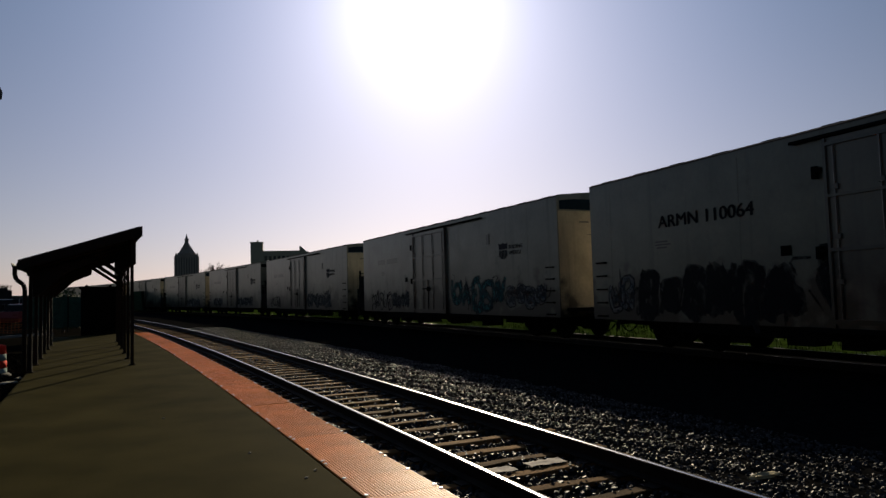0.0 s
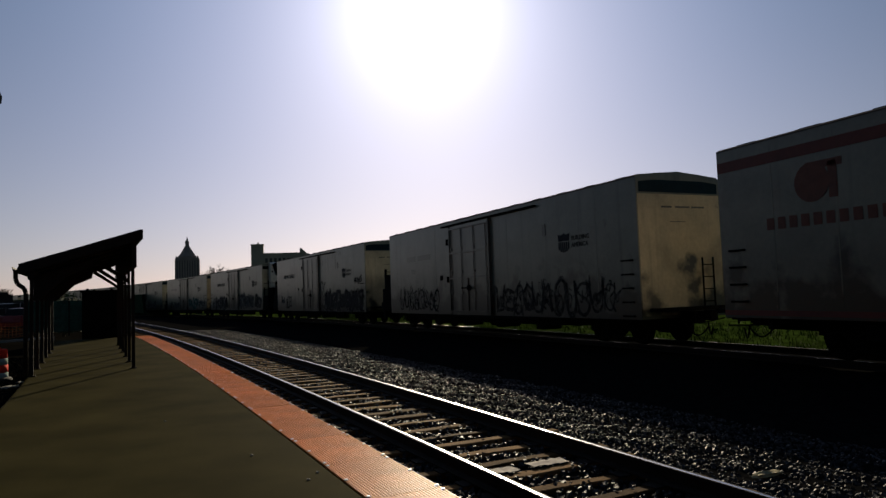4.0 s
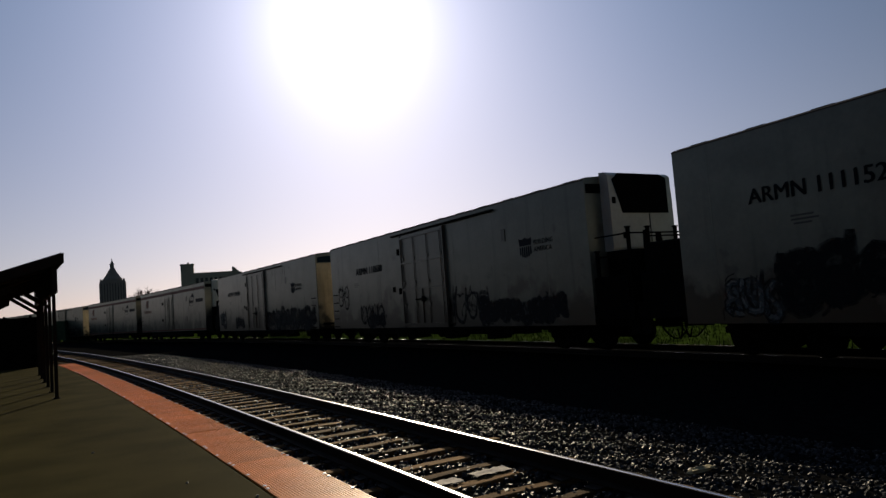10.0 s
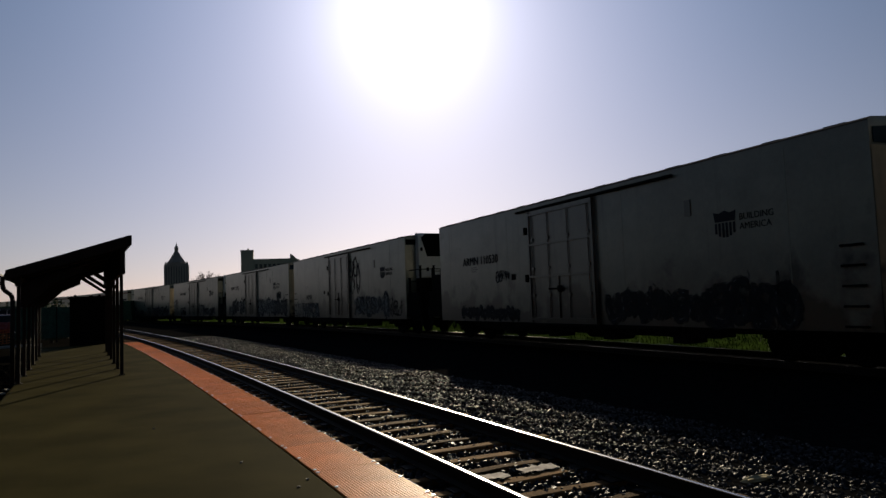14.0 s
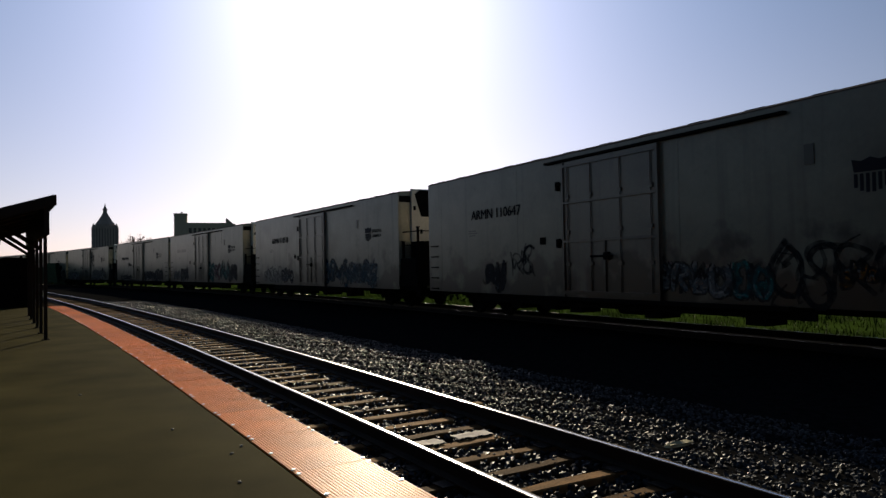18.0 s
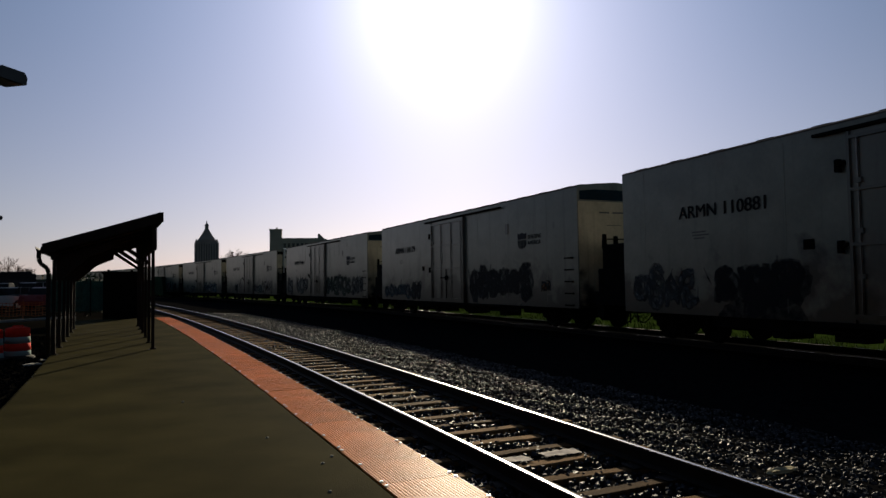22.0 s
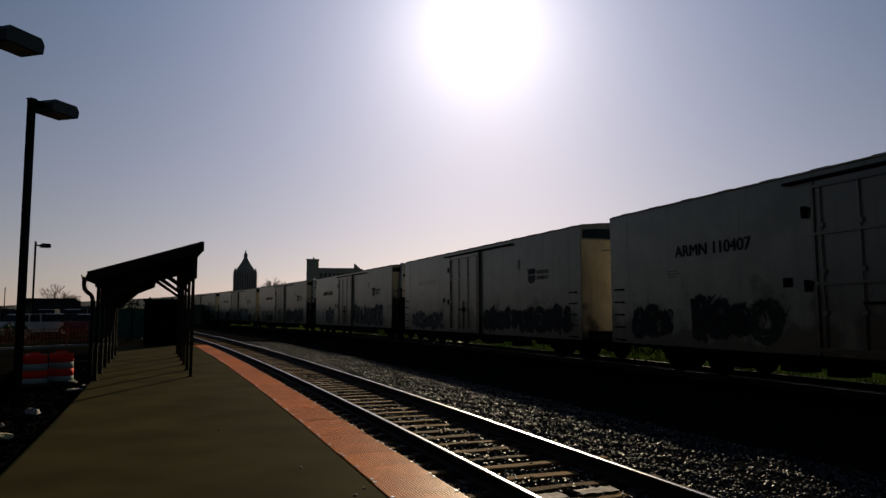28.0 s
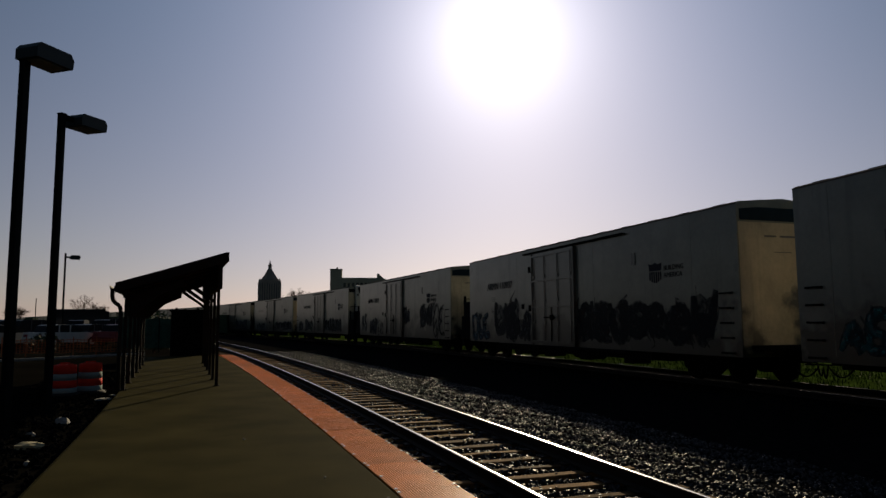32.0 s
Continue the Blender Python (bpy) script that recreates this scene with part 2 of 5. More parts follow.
def stone_material():
    """Loose crushed stone, each piece of its own tone."""
    m = material("ballast_stone", (0.026, 0.028, 0.032), 0.5, vary=0.2, scale=20, fine=90, bump=0.4, spec=0.072)
    n, l = m.node_tree.nodes, m.node_tree.links
    b = n["Principled BSDF"]
    old = b.inputs["Base Color"].links[0].from_socket
    g = n.new("ShaderNodeNewGeometry")
    mr = n.new("ShaderNodeMapRange")
    mr.inputs["To Min"].default_value, mr.inputs["To Max"].default_value = 0.2, 2.0
    l.new(g.outputs["Random Per Island"], mr.inputs["Value"])
    sc = n.new("ShaderNodeVectorMath")
    sc.operation = "SCALE"
    l.new(old, sc.inputs[0]), l.new(mr.outputs["Result"], sc.inputs["Scale"])
    l.new(sc.outputs["Vector"], b.inputs["Base Color"])
    return m


M_ROCK = stone_material()
def worn(m):
    """Spray paint that has worn thin in patches, so that the wall shows through."""
    n, l = m.node_tree.nodes, m.node_tree.links
    co, tex, mr = n.new("ShaderNodeTexCoord"), n.new("ShaderNodeTexNoise"), n.new("ShaderNodeMapRange")
    tex.inputs["Scale"].default_value, tex.inputs["Detail"].default_value = 4.5, 7
    l.new(co.outputs["Object"], tex.inputs["Vector"])
    for k, v in (("From Min", 0.36), ("From Max", 0.6), ("To Min", 0.92), ("To Max", 0.35)):
        mr.inputs[k].default_value = v
    l.new(tex.outputs["Fac"], mr.inputs["Value"])
    l.new(mr.outputs["Result"], n["Principled BSDF"].inputs["Alpha"])
    return m


GRAFF = {k: material("spray_" + k, c, 0.6, vary=0.35, scale=3, fine=12, bump=0, spec=0.18) for k, c in dict(
    black=(0.008, 0.008, 0.010), grey=(0.10, 0.10, 0.094), white=(0.19, 0.19, 0.18), bright=(0.34, 0.34, 0.31), teal=(0.018, 0.16, 0.15), blue=(0.03, 0.085, 0.12), green=(0.025, 0.06, 0.03), dark=(0.022, 0.022, 0.024), pink=(0.17, 0.07, 0.09), orange=(0.32, 0.12, 0.01)).items()}
GRAFF = {k: worn(m) for k, m in GRAFF.items()}

# ---- tools ----


def box(bm, c, s, m=None, taper=1.0):
    """A box of size s about c; taper narrows its top."""
    vs = []
    for z in (-0.5, 0.5):
        k = taper if z > 0 else 1.0
        for x, y in ((-0.5, -0.5), (0.5, -0.5), (0.5, 0.5), (-0.5, 0.5)):
            v = Vector((c[0] + x * s[0] * k, c[1] + y * s[1] * k, c[2] + z * s[2]))
            vs.append(bm.verts.new(m @ v if m else v))
    for f in ((3, 2, 1, 0), (4, 5, 6, 7), (0, 1, 5, 4), (1, 2, 6, 5), (2, 3, 7, 6), (3, 0, 4, 7)):
        bm.faces.new([vs[i] for i in f])


def tube(bm, a, b, r, n=8, r2=None):
    """A round bar from a to b."""
    a, b = Vector(a), Vector(b)
    q = (b - a).to_track_quat("Z", "Y")
    r2 = r if r2 is None else r2
    lo = [bm.verts.new(a + q @ Vector((r * math.cos(i * math.tau / n), r * math.sin(i * math.tau / n), 0))) for i in range(n)]
    hi = [bm.verts.new(b + q @ Vector((r2 * math.cos(i * math.tau / n), r2 * math.sin(i * math.tau / n), 0))) for i in range(n)]
    for i in range(n):
        f = bm.faces.new((lo[i], lo[(i + 1) % n], hi[(i + 1) % n], hi[i]))
        f.smooth = n > 8
    bm.faces.new(lo[::-1]), bm.faces.new(hi)


def prism(bm, pts, axis, lo, hi, m=None):
    """A 2D outline (counter-clockwise) swept along x, y or z from lo to hi."""
    def at(p, h):
        v = Vector({"x": (h, p[0], p[1]), "y": (p[0], h, p[1]), "z": (p[0], p[1], h)}[axis])
        return m @ v if m else v
    a, b = [bm.verts.new(at(p, lo)) for p in pts], [bm.verts.new(at(p, hi)) for p in pts]
    n = len(pts)
    for i in range(n):
        bm.faces.new((a[i], a[(i + 1) % n], b[(i + 1) % n], b[i]))
    bm.faces.new(a[::-1]), bm.faces.new(b)


def mesh_of(name, bm, mat):
    bmesh.ops.recalc_face_normals(bm, faces=bm.faces[:])
    me = bpy.data.meshes.new(name)
    bm.to_mesh(me)
    bm.free()
    me.materials.append(mat)
    return me


def part(name, bm, mat, parent=None, label="", at=None):
    """One mesh object from a bmesh (or a ready mesh), under a thing or a part."""
    me = mesh_of(name, bm, mat) if isinstance(bm, bmesh.types.BMesh) else bm
    ob = new(name, me)
    if parent:
        ob.parent = parent
    if at is not None:
        ob.matrix_basis = at
    if label:
        tagged(ob, label)
    return ob


def thing(name, label, category, at=None, group="", kind=""):
    ob = new(name)
    ob.empty_display_size = 0.3
    if at is not None:
        ob.matrix_basis = at
    return tagged(ob, label, category, group, kind)


# ---- plan: two curved tracks ----
CX, CY, RN, TH0 = -439.99, -204.03, 488.2, radians(24.9)


def near(s, off=0.0, z=0.0):
    """A point of the near curve: s metres along, off metres to the right of its first rail."""
    th = TH0 + s / RN
    return Vector((CX + (RN + off) * math.cos(th), CY + (RN + off) * math.sin(th), z))


def near_pose(s, off=0.0, z=0.0):
    """A pose there, with +y along the track (away) and +x to the right."""
    p = near(s, off, z)
    return pose(p.x, p.y, p.z, 0, 0, math.degrees(TH0 + s / RN))


S_END = 150.0


def far_off(u):
    return 11.1 + 1.3 * (math.exp(2.05 * u) - 1) if u < 0 else 11.1 + 2.67 * u - 0.31 * u * u


def far_line():
    """The far track's centre line, a point a metre, as plain arrays of arc length, x, y, z."""
    pts = []
    for s in np.arange(-700, S_END + 0.1, 1.0):
        p = near(s, far_off(s / 50))
        pts.append((p.x, p.y, -0.18 - 0.26 * max(s / 50, 0)))
    d = Vector(pts[-1]) - Vector(pts[-2])
    d.z = 0
    for k in range(1, 800):
        pts.append((pts[-1][0] + d.x, pts[-1][1] + d.y, pts[-1][2]))
    a = np.array(pts)
    s = np.concatenate([[0], np.cumsum(np.hypot(np.diff(a[:, 0]), np.diff(a[:, 1])))])
    return s - s[700], a


FS, FP = far_line()


def far(s, off=0.0, z=0.0):
    """A point s metres along the far track, off metres to the right, z above its rail tops."""
    x, y, h = (np.interp(s, FS, FP[:, k]) for k in range(3))
    x2, y2 = (np.interp(s + 1.0, FS, FP[:, k]) for k in range(2))
    d = Vector((x2 - x, y2 - y, 0)).normalized()
    return Vector((x + d.y * off, y - d.x * off, h + z))


def ribbon(bm, f, s0, s1, step, outline):
    """Sweep an open outline of (off, z) along a track."""
    prev = None
    for s in np.arange(s0, s1 + step * 0.5, step):
        row = [bm.verts.new(f(s, o, z)) for o, z in outline]
        if prev:
            for i in range(len(row) - 1):
                bm.faces.new((prev[i], row[i], row[i + 1], prev[i + 1]))
        prev = row

# ---- ground ----
bm = bmesh.new()
offs = [-480, -300, -200, -140, -100, -70, -50, -35, -25, -18, -13, -10, -8, -6.5, -5.4, -4.72, -4.5, -0.8, 0, 4, 8, 14, 16, 18, 21, 25, 32, 45, 70, 120, 250, 600, 1500, 3500]
ang = [radians(a) for a in (list(range(-170, 15, 5)) + [15 + 0.5 * k for k in range(90)] + list(range(60, 190, 5)))]
grid = []
for th in ang:
    u = max(0.0, min(3.0, (th - TH0) * RN / 50))
    row = []
    for o in offs:
        z = -0.16 if o < -4.6 else -0.62 - (0.26 * u if o > 6 else 0.0)
        z += 0.04 * noise.noise((o * 0.3, th * 60, 0)) if o < -4.8 else 0
        row.append(bm.verts.new((CX + (RN + o) * math.cos(th), CY + (RN + o) * math.sin(th), z)))
    grid.append(row)
for a, b in zip(grid, grid[1:] + grid[:1]):
    for i in range(len(offs) - 1):
        bm.faces.new((a[i], a[i + 1], b[i + 1], b[i]))
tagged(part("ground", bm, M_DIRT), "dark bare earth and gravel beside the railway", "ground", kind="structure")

# platform slab
bm = bmesh.new()
ribbon(bm, near, -30, 33, 1.0, [(-4.7, -0.6), (-4.7, -0.015), (-4.66, 0.0), (-1.53, 0.0), (-1.51, -0.012), (-1.51, -0.05)])
platform = tagged(part("platform", bm, M_CONC), "worn dark asphalt platform with faint stains", "platform", kind="structure")
bm = bmesh.new()
ribbon(bm, near, -30, 33, 1.0, [(-1.51, -0.03), (-0.9, -0.03), (-0.88, -0.05), (-0.88, -0.3), (-1.05, -0.3), (-1.05, -0.6)])
tagged(part("platform_edge", bm, M_EDGE), "concrete edge of the platform under the orange strip", "platform edge", kind="structure")

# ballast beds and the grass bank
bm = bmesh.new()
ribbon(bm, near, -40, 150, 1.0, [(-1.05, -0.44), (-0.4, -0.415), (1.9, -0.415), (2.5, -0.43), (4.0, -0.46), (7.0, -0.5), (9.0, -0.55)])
tagged(part("ballast", bm, M_BALLAST_SHADE), "crushed stone ballast round the near track, near-black colour for shade", "ballast", kind="structure")
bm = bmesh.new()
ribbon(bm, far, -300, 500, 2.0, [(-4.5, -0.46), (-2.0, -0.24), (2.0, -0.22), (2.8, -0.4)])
tagged(part("ballast_far", bm, M_BALLAST_SHADE), "crushed stone ballast under the freight track, near-black colour for shade", "ballast", kind="structure")
bm = bmesh.new()
ribbon(bm, far, -200, 300, 1.0, [(2.4, -0.38), (3.2, -0.22), (5, -0.12), (9, -0.06), (25, 0.05), (60, 0.1), (61, -0.9)])
for v in bm.verts:
    v.co.z += 0.06 * noise.noise(v.co * 0.7)
tagged(part("grass_verge", bm, M_GRASS), "sunlit green grass verge beyond the freight track", "grass", kind="structure")

# tufts of grass on the bank
rg = np.random.default_rng(3)
vs, fs = [], []
for k in range(16000):
    s = rg.uniform(-5, 70) ** 1.0
    o = 2.6 + 7.0 * rg.random() ** 1.6
    p = far(s, o, -0.3 + 0.22 * min(1, (o - 2.4) / 3))
    h, w, a = rg.uniform(0.06, 0.24), rg.uniform(0.01, 0.03), rg.uniform(0, 6.28)
    dx, dy = math.cos(a) * w, math.sin(a) * w
    i = len(vs)
    vs += [(p.x - dx, p.y - dy, p.z - 0.05), (p.x + dx, p.y + dy, p.z - 0.05), (p.x + rg.normal(0, 0.06), p.y + rg.normal(0, 0.06), p.z + h)]
    fs.append((i, i + 1, i + 2))
me = bpy.data.meshes.new("grass_blades")
me.from_pydata(vs, [], fs)
me.materials.append(M_BLADE)
tagged(new("grass_blades", me), "uneven tufts of green grass along the bank", "grass", kind="stuff")

# rails
CROWN = [(0.10 * math.sin(radians(a)), 0.10 * math.cos(radians(a)) - 0.10) for a in (-18, -14, -10, -7, -4, -1, 2, 5, 8, 11, 14, 18)]
HEAD = CROWN[1:8]
WEB = [(-0.07, -0.17), (-0.07, -0.155), (-0.012, -0.13), (-0.012, -0.045), (-0.037, -0.035), (-0.036, -0.012)] + [(x, z - 0.0012) for x, z in CROWN] + [(0.036, -0.012), (0.037, -0.035), (0.012, -0.045), (0.012, -0.13), (0.07, -0.155), (0.07, -0.17)]


def rail(f, off, z, s0, s1, step, label, head=HEAD):
    r = thing("rail", label, "rail", kind="structure")
    bm = bmesh.new()
    ribbon(bm, f, s0, s1, step, [(off + a, z + b) for a, b in WEB])
    part("rail_web", bm, M_RAIL, r)
    bm = bmesh.new()
    ribbon(bm, f, s0, s1, step, [(off + a, z + b) for a, b in head])
    for f2 in bm.faces:
        f2.smooth = True
    part("rail_head", bm, M_SHINE, r, "polished steel running surface")


rail(near, 0.0, -0.18, -40, 150, 1.0, "rusty steel rail with a polished head")
rail(near, 1.505, -0.18, -40, 150, 1.0, "rusty steel rail with a polished head")
rail(far, -0.7525, 0.0, -300, 500, 2.0, "steel rail of the freight track", CROWN[5:9])
rail(far, 0.7525, 0.03, -300, 500, 2.0, "steel rail of the freight track", CROWN[5:9])

# ---- train ----
def letters(text, size, mat, bold=0.0):
    """Lettering as a flat mesh, its base line from the origin along +x."""
    cu = bpy.data.curves.new("letters", "FONT")
    cu.body, cu.size, cu.extrude = text, size, 0.0015
    cu.resolution_u = 3
    ob = bpy.data.objects.new("letters", cu)
    scene.collection.objects.link(ob)
    me = bpy.data.meshes.new_from_object(ob.evaluated_get(bpy.context.evaluated_depsgraph_get()))
    bpy.data.objects.remove(ob)
    if bold:                                # a second pass thickens the strokes
        bm = bmesh.new()
        bm.from_mesh(me)
        more = bmesh.ops.duplicate(bm, geom=bm.verts[:] + bm.edges[:] + bm.faces[:])["geom"]
        for v in more:
            if isinstance(v, bmesh.types.BMVert):
                v.co += Vector((bold, bold * 0.4, 0.0006))
        bm.to_mesh(me)
        bm.free()
    me.materials.clear()
    me.materials.append(mat)
    return me


def on_side(back, z, L, proud=0.006, turn=0.0, wide=1.0):
    """A pose on a car's platform side, back metres from its front end: x runs to the rear, y up."""
    m = Matrix(((0, 0, -1, -1.6 - proud), (-wide, 0, 0, L / 2 - back), (0, 1, 0, z), (0, 0, 0, 1)))
    return m @ pose(0, 0, 0, 0, 0, turn)


STROKES = (
    ((0.1, 1.0), (0.05, 0.5), (0.15, 0.08), (0.5, 0.0), (0.8, 0.15), (0.85, 0.6), (0.8, 1.0)),
    ((0.0, 0.95), (0.2, 0.05), (0.45, 0.75), (0.65, 0.0), (0.95, 1.0)),
    ((0.9, 0.85), (0.5, 1.0), (0.1, 0.8), (0.3, 0.55), (0.75, 0.4), (0.8, 0.12), (0.4, 0.0), (0.05, 0.15)),
    ((0.1, 0.0), (0.15, 0.95), (0.7, 0.95), (0.8, 0.65), (0.3, 0.5), (0.85, 0.0)),
    ((0.5, 1.0), (0.1, 0.7), (0.1, 0.25), (0.5, 0.0), (0.9, 0.3), (0.85, 0.75), (0.5, 1.0)),
    ((0.9, 0.95), (0.15, 0.9), (0.1, 0.5), (0.6, 0.5), (0.1, 0.45), (0.15, 0.03), (0.95, 0.08)),
    ((0.05, 0.0), (0.45, 1.0), (0.6, 0.6), (0.9, 0.0), (0.6, 0.4), (0.2, 0.35)),
)


def spray(bm, pts, width, z, idx):
    """A sprayed line of even width, rounded at its bends."""
    prev = None
    n = len(pts)
    for i in range(n):
        a, b = pts[max(0, i - 1)], pts[min(n - 1, i + 1)]
        d = Vector((b[0] - a[0], b[1] - a[1]))
        d = d.normalized() if d.length > 1e-6 else Vector((1, 0))
        w = width * (0.6 if i in (0, n - 1) else 0.88 if i in (1, n - 2) else 1.0) / 2
        row = [bm.verts.new((pts[i][0] - d.y * w, pts[i][1] + d.x * w, z)), bm.verts.new((pts[i][0] + d.y * w, pts[i][1] - d.x * w, z))]
        if prev:
            bm.faces.new((prev[0], prev[1], row[1], row[0])).material_index = idx
        prev = row


def smooth_line(pts, rnd, w, h, rounds=1):
    """Scatter the knots of a stroke and round it off."""
    p = [((x - 0.5) * w + rnd.gauss(0, 0.05) * w, (y - 0.5) * h + rnd.gauss(0, 0.05) * h) for x, y in pts]
    for _ in range(rounds):
        q = [p[0]]
        for a, b in zip(p, p[1:]):
            q += [(a[0] * 0.75 + b[0] * 0.25, a[1] * 0.75 + b[1] * 0.25), (a[0] * 0.25 + b[0] * 0.75, a[1] * 0.25 + b[1] * 0.75)]
        p = q + [p[-1]]
    return p


def spray_letter(rnd, w, h, fill, line):
    """One sprayed sign. A filled one is a fat rounded letter with an outline; with no fill it is a quick thin scrawl."""
    bm = bmesh.new()
    if fill == "none":
        for k in range(2):
            spray(bm, smooth_line(rnd.choice(STROKES), rnd, w, h, 3), (0.04 + 0.05 * h) * rnd.uniform(0.7, 1.4), 0.001 + 0.001 * k, 1)
    else:
        fat = min(w, h) * rnd.uniform(0.16, 0.25)
        pts = smooth_line(rnd.choice(STROKES), rnd, w * 0.92, h * 0.82)
        if fill in ("black", "dark"):                         # a ragged cloud under the letters
            n, ph = 26, rnd.uniform(0, 6)
            ring = []
            for i in range(n):
                a = i * math.tau / n
                c, q = math.cos(a), math.sin(a)
                r = 1 / max(abs(c), abs(q)) ** 0.6 * (0.84 + 0.13 * math.sin(3 * a + ph) + rnd.uniform(-0.09, 0.09))
                ring.append(bm.verts.new((0.56 * w * r * c, 0.47 * h * r * q, 0)))
            bm.faces.new(ring).material_index = 1
        over = smooth_line(rnd.choice(STROKES), rnd, w * rnd.uniform(0.6, 1.0), h * rnd.uniform(0.6, 0.9))
        for q, line_z in ((over, 0.0008), (pts, 0.002)):
            spray(bm, q, fat + 0.10, line_z, 1)
            spray(bm, q, fat, line_z + 0.0006, 0)
        for k in range(2):                                    # shine along the fat stroke
            a = rnd.randrange(0, max(1, len(pts) - 7))
            spray(bm, [(x - fat * 0.2, y + fat * 0.2) for x, y in pts[a:a + 6]], 0.035, 0.0032, 2)
    for k in range(5):                                        # drips, spikes and arrows
        x, y = rnd.uniform(0.0, 1.0), rnd.uniform(0.0, 0.7)
        spray(bm, smooth_line(((x, y), (x + rnd.uniform(-0.3, 0.3), y + rnd.uniform(-0.1, 0.4)), (x + rnd.uniform(-0.2, 0.4), y + rnd.uniform(0.1, 0.5))), rnd, w, h), rnd.uniform(0.03, 0.11), 0.004, 1)
    me = bpy.data.meshes.new("graffiti_letter")
    bm.to_mesh(me)
    bm.free()
    base = "grey" if fill == "none" else fill
    for k in (base, line, {"black": "dark", "dark": "grey", "white": "bright"}.get(fill, "white")):
        me.materials.append(GRAFF[k])
    return me


def graffiti(car, L, seed, back, length, z, h, fill, line):
    rnd = random.Random(seed)
    n = max(1, round(length / (h * 0.62)))
    w = length / n
    for k in range(n):
        ww, hh = w * rnd.uniform(1.0, 1.35), h * rnd.uniform(0.72, 1.2)
        part("graffiti_letter", spray_letter(rnd, ww, hh, fill, line), None, car,
             at=on_side(back + (k + 0.5) * w, z + h / 2 + rnd.uniform(-0.08, 0.08), L, 0.004 + 0.005 * (k % 2), rnd.uniform(-12, 12)))


def streaks(car, L, seed, back, length, count):
    """Dark run-off lines that hang from the door rail."""
    rnd = random.Random(seed)
    for k in range(count):
        bm = bmesh.new()
        n, drop, w = 7, rnd.uniform(0.3, 2.2) * (1.0 if k % 3 == 0 else 0.5), rnd.uniform(0.02, 0.07)
        spray(bm, [(0.015 * math.sin(q * 1.7 + k), -drop * q / n) for q in range(n + 1)], w, 0, 0)
        me = bpy.data.meshes.new("streak")
        bm.to_mesh(me)
        bm.free()
        me.materials.append(GRAFF["dark"])
        part("streak", me, None, car, at=on_side(back + length * (k + rnd.random()) / count, 4.6, L, 0.005))


def paint_patch(car, L, seed, back, length, top):
    """A black wash along the sill, ragged at its upper edge, with short drips of paint."""
    rnd = random.Random(seed)
    bm = bmesh.new()
    prev, n = None, int(length / 0.07)
    for i in range(n + 1):
        x = length * i / n
        fade = min(1.0, 4 * i / n, 5 * (n - i) / n)
        z = 0.05 + fade * top * (0.72 + 0.16 * math.sin(x * 2.3 + seed) + 0.1 * math.sin(x * 6.1) + rnd.uniform(-0.1, 0.12))
        row = (bm.verts.new((x, 0, 0)), bm.verts.new((x, z, 0)))
        if prev:
            bm.faces.new((prev[0], row[0], row[1], prev[1]))
        prev = row
    me = bpy.data.meshes.new("paint_patch")
    bm.to_mesh(me)
    bm.free()
    me.materials.append(GRAFF["black"])
    part("paint_patch", me, None, car, "ragged black paint along the sill", at=on_side(back, 0.765, L, 0.0025))


CACHE = {}


def mirrored(me):
    """The same mesh with left and right exchanged."""
    me.transform(Matrix.Diagonal((-1, 1, 1, 1)))
    me.flip_normals()
    return me


def once(key, make):
    if key not in CACHE:
        CACHE[key] = make()
    return CACHE[key]


def body_mesh(L, mat, cryo):
    bm = bmesh.new()
    lo, ev, pk = (0.88, 4.88, 5.0) if cryo else (0.76, 4.84, 5.02)
    prism(bm, [(-1.6, lo), (1.6, lo), (1.6, ev), (1.5, ev + 0.05), (0.8, pk - 0.05), (0, pk), (-0.8, pk - 0.05), (-1.5, ev + 0.05), (-1.6, ev)], "y", -L / 2, L / 2)
    return mesh_of("body", bm, mat)


def add_seams(car, L, mat, cryo):
    """Upright weld ribs on the platform side."""
    lo, ev = (0.88, 4.88) if cryo else (0.76, 4.84)
    bm = bmesh.new()
    box(bm, (-1.601, 0, (lo + ev) / 2), (0.006, 0.035, ev - lo - 0.3))
    me = once(("seam", mat.name, cryo), lambda: mesh_of("seam", bm, mat))
    for y in [(-0.5 + k / 14) * L for k in range(1, 14)] if cryo else (-L / 2 + 1.9, -L / 2 + 7.3, L / 2 - 1.0, L / 2 - 5.9):
        part("seam", me, None, car, at=pose(0, y, 0))


def roof_mesh(L, cryo):
    bm = bmesh.new()
    ev, pk = (4.88, 5.0) if cryo else (4.84, 5.02)
    prism(bm, [(-1.604, ev - 0.02), (-1.604, ev + 0.004), (-1.5, ev + 0.056), (0, pk + 0.006), (1.5, ev + 0.056), (1.604, ev + 0.004), (1.604, ev - 0.02), (1.61, ev + 0.006), (1.5, ev + 0.062), (0, pk + 0.012), (-1.5, ev + 0.062), (-1.61, ev + 0.006)], "y", -L / 2, L / 2)
    n = 13
    for k in range(n):
        y = -L / 2 + (k + 0.5) * L / n
        d = L / n * 0.42
        prism(bm, [(-1.56, ev + 0.02), (0, pk + 0.004), (1.56, ev + 0.02), (1.5, ev + 0.075), (0, pk + 0.035), (-1.5, ev + 0.075)], "y", y - d * 0.36, y + d * 0.36)
    return mesh_of("roof", bm, M_ROOF)


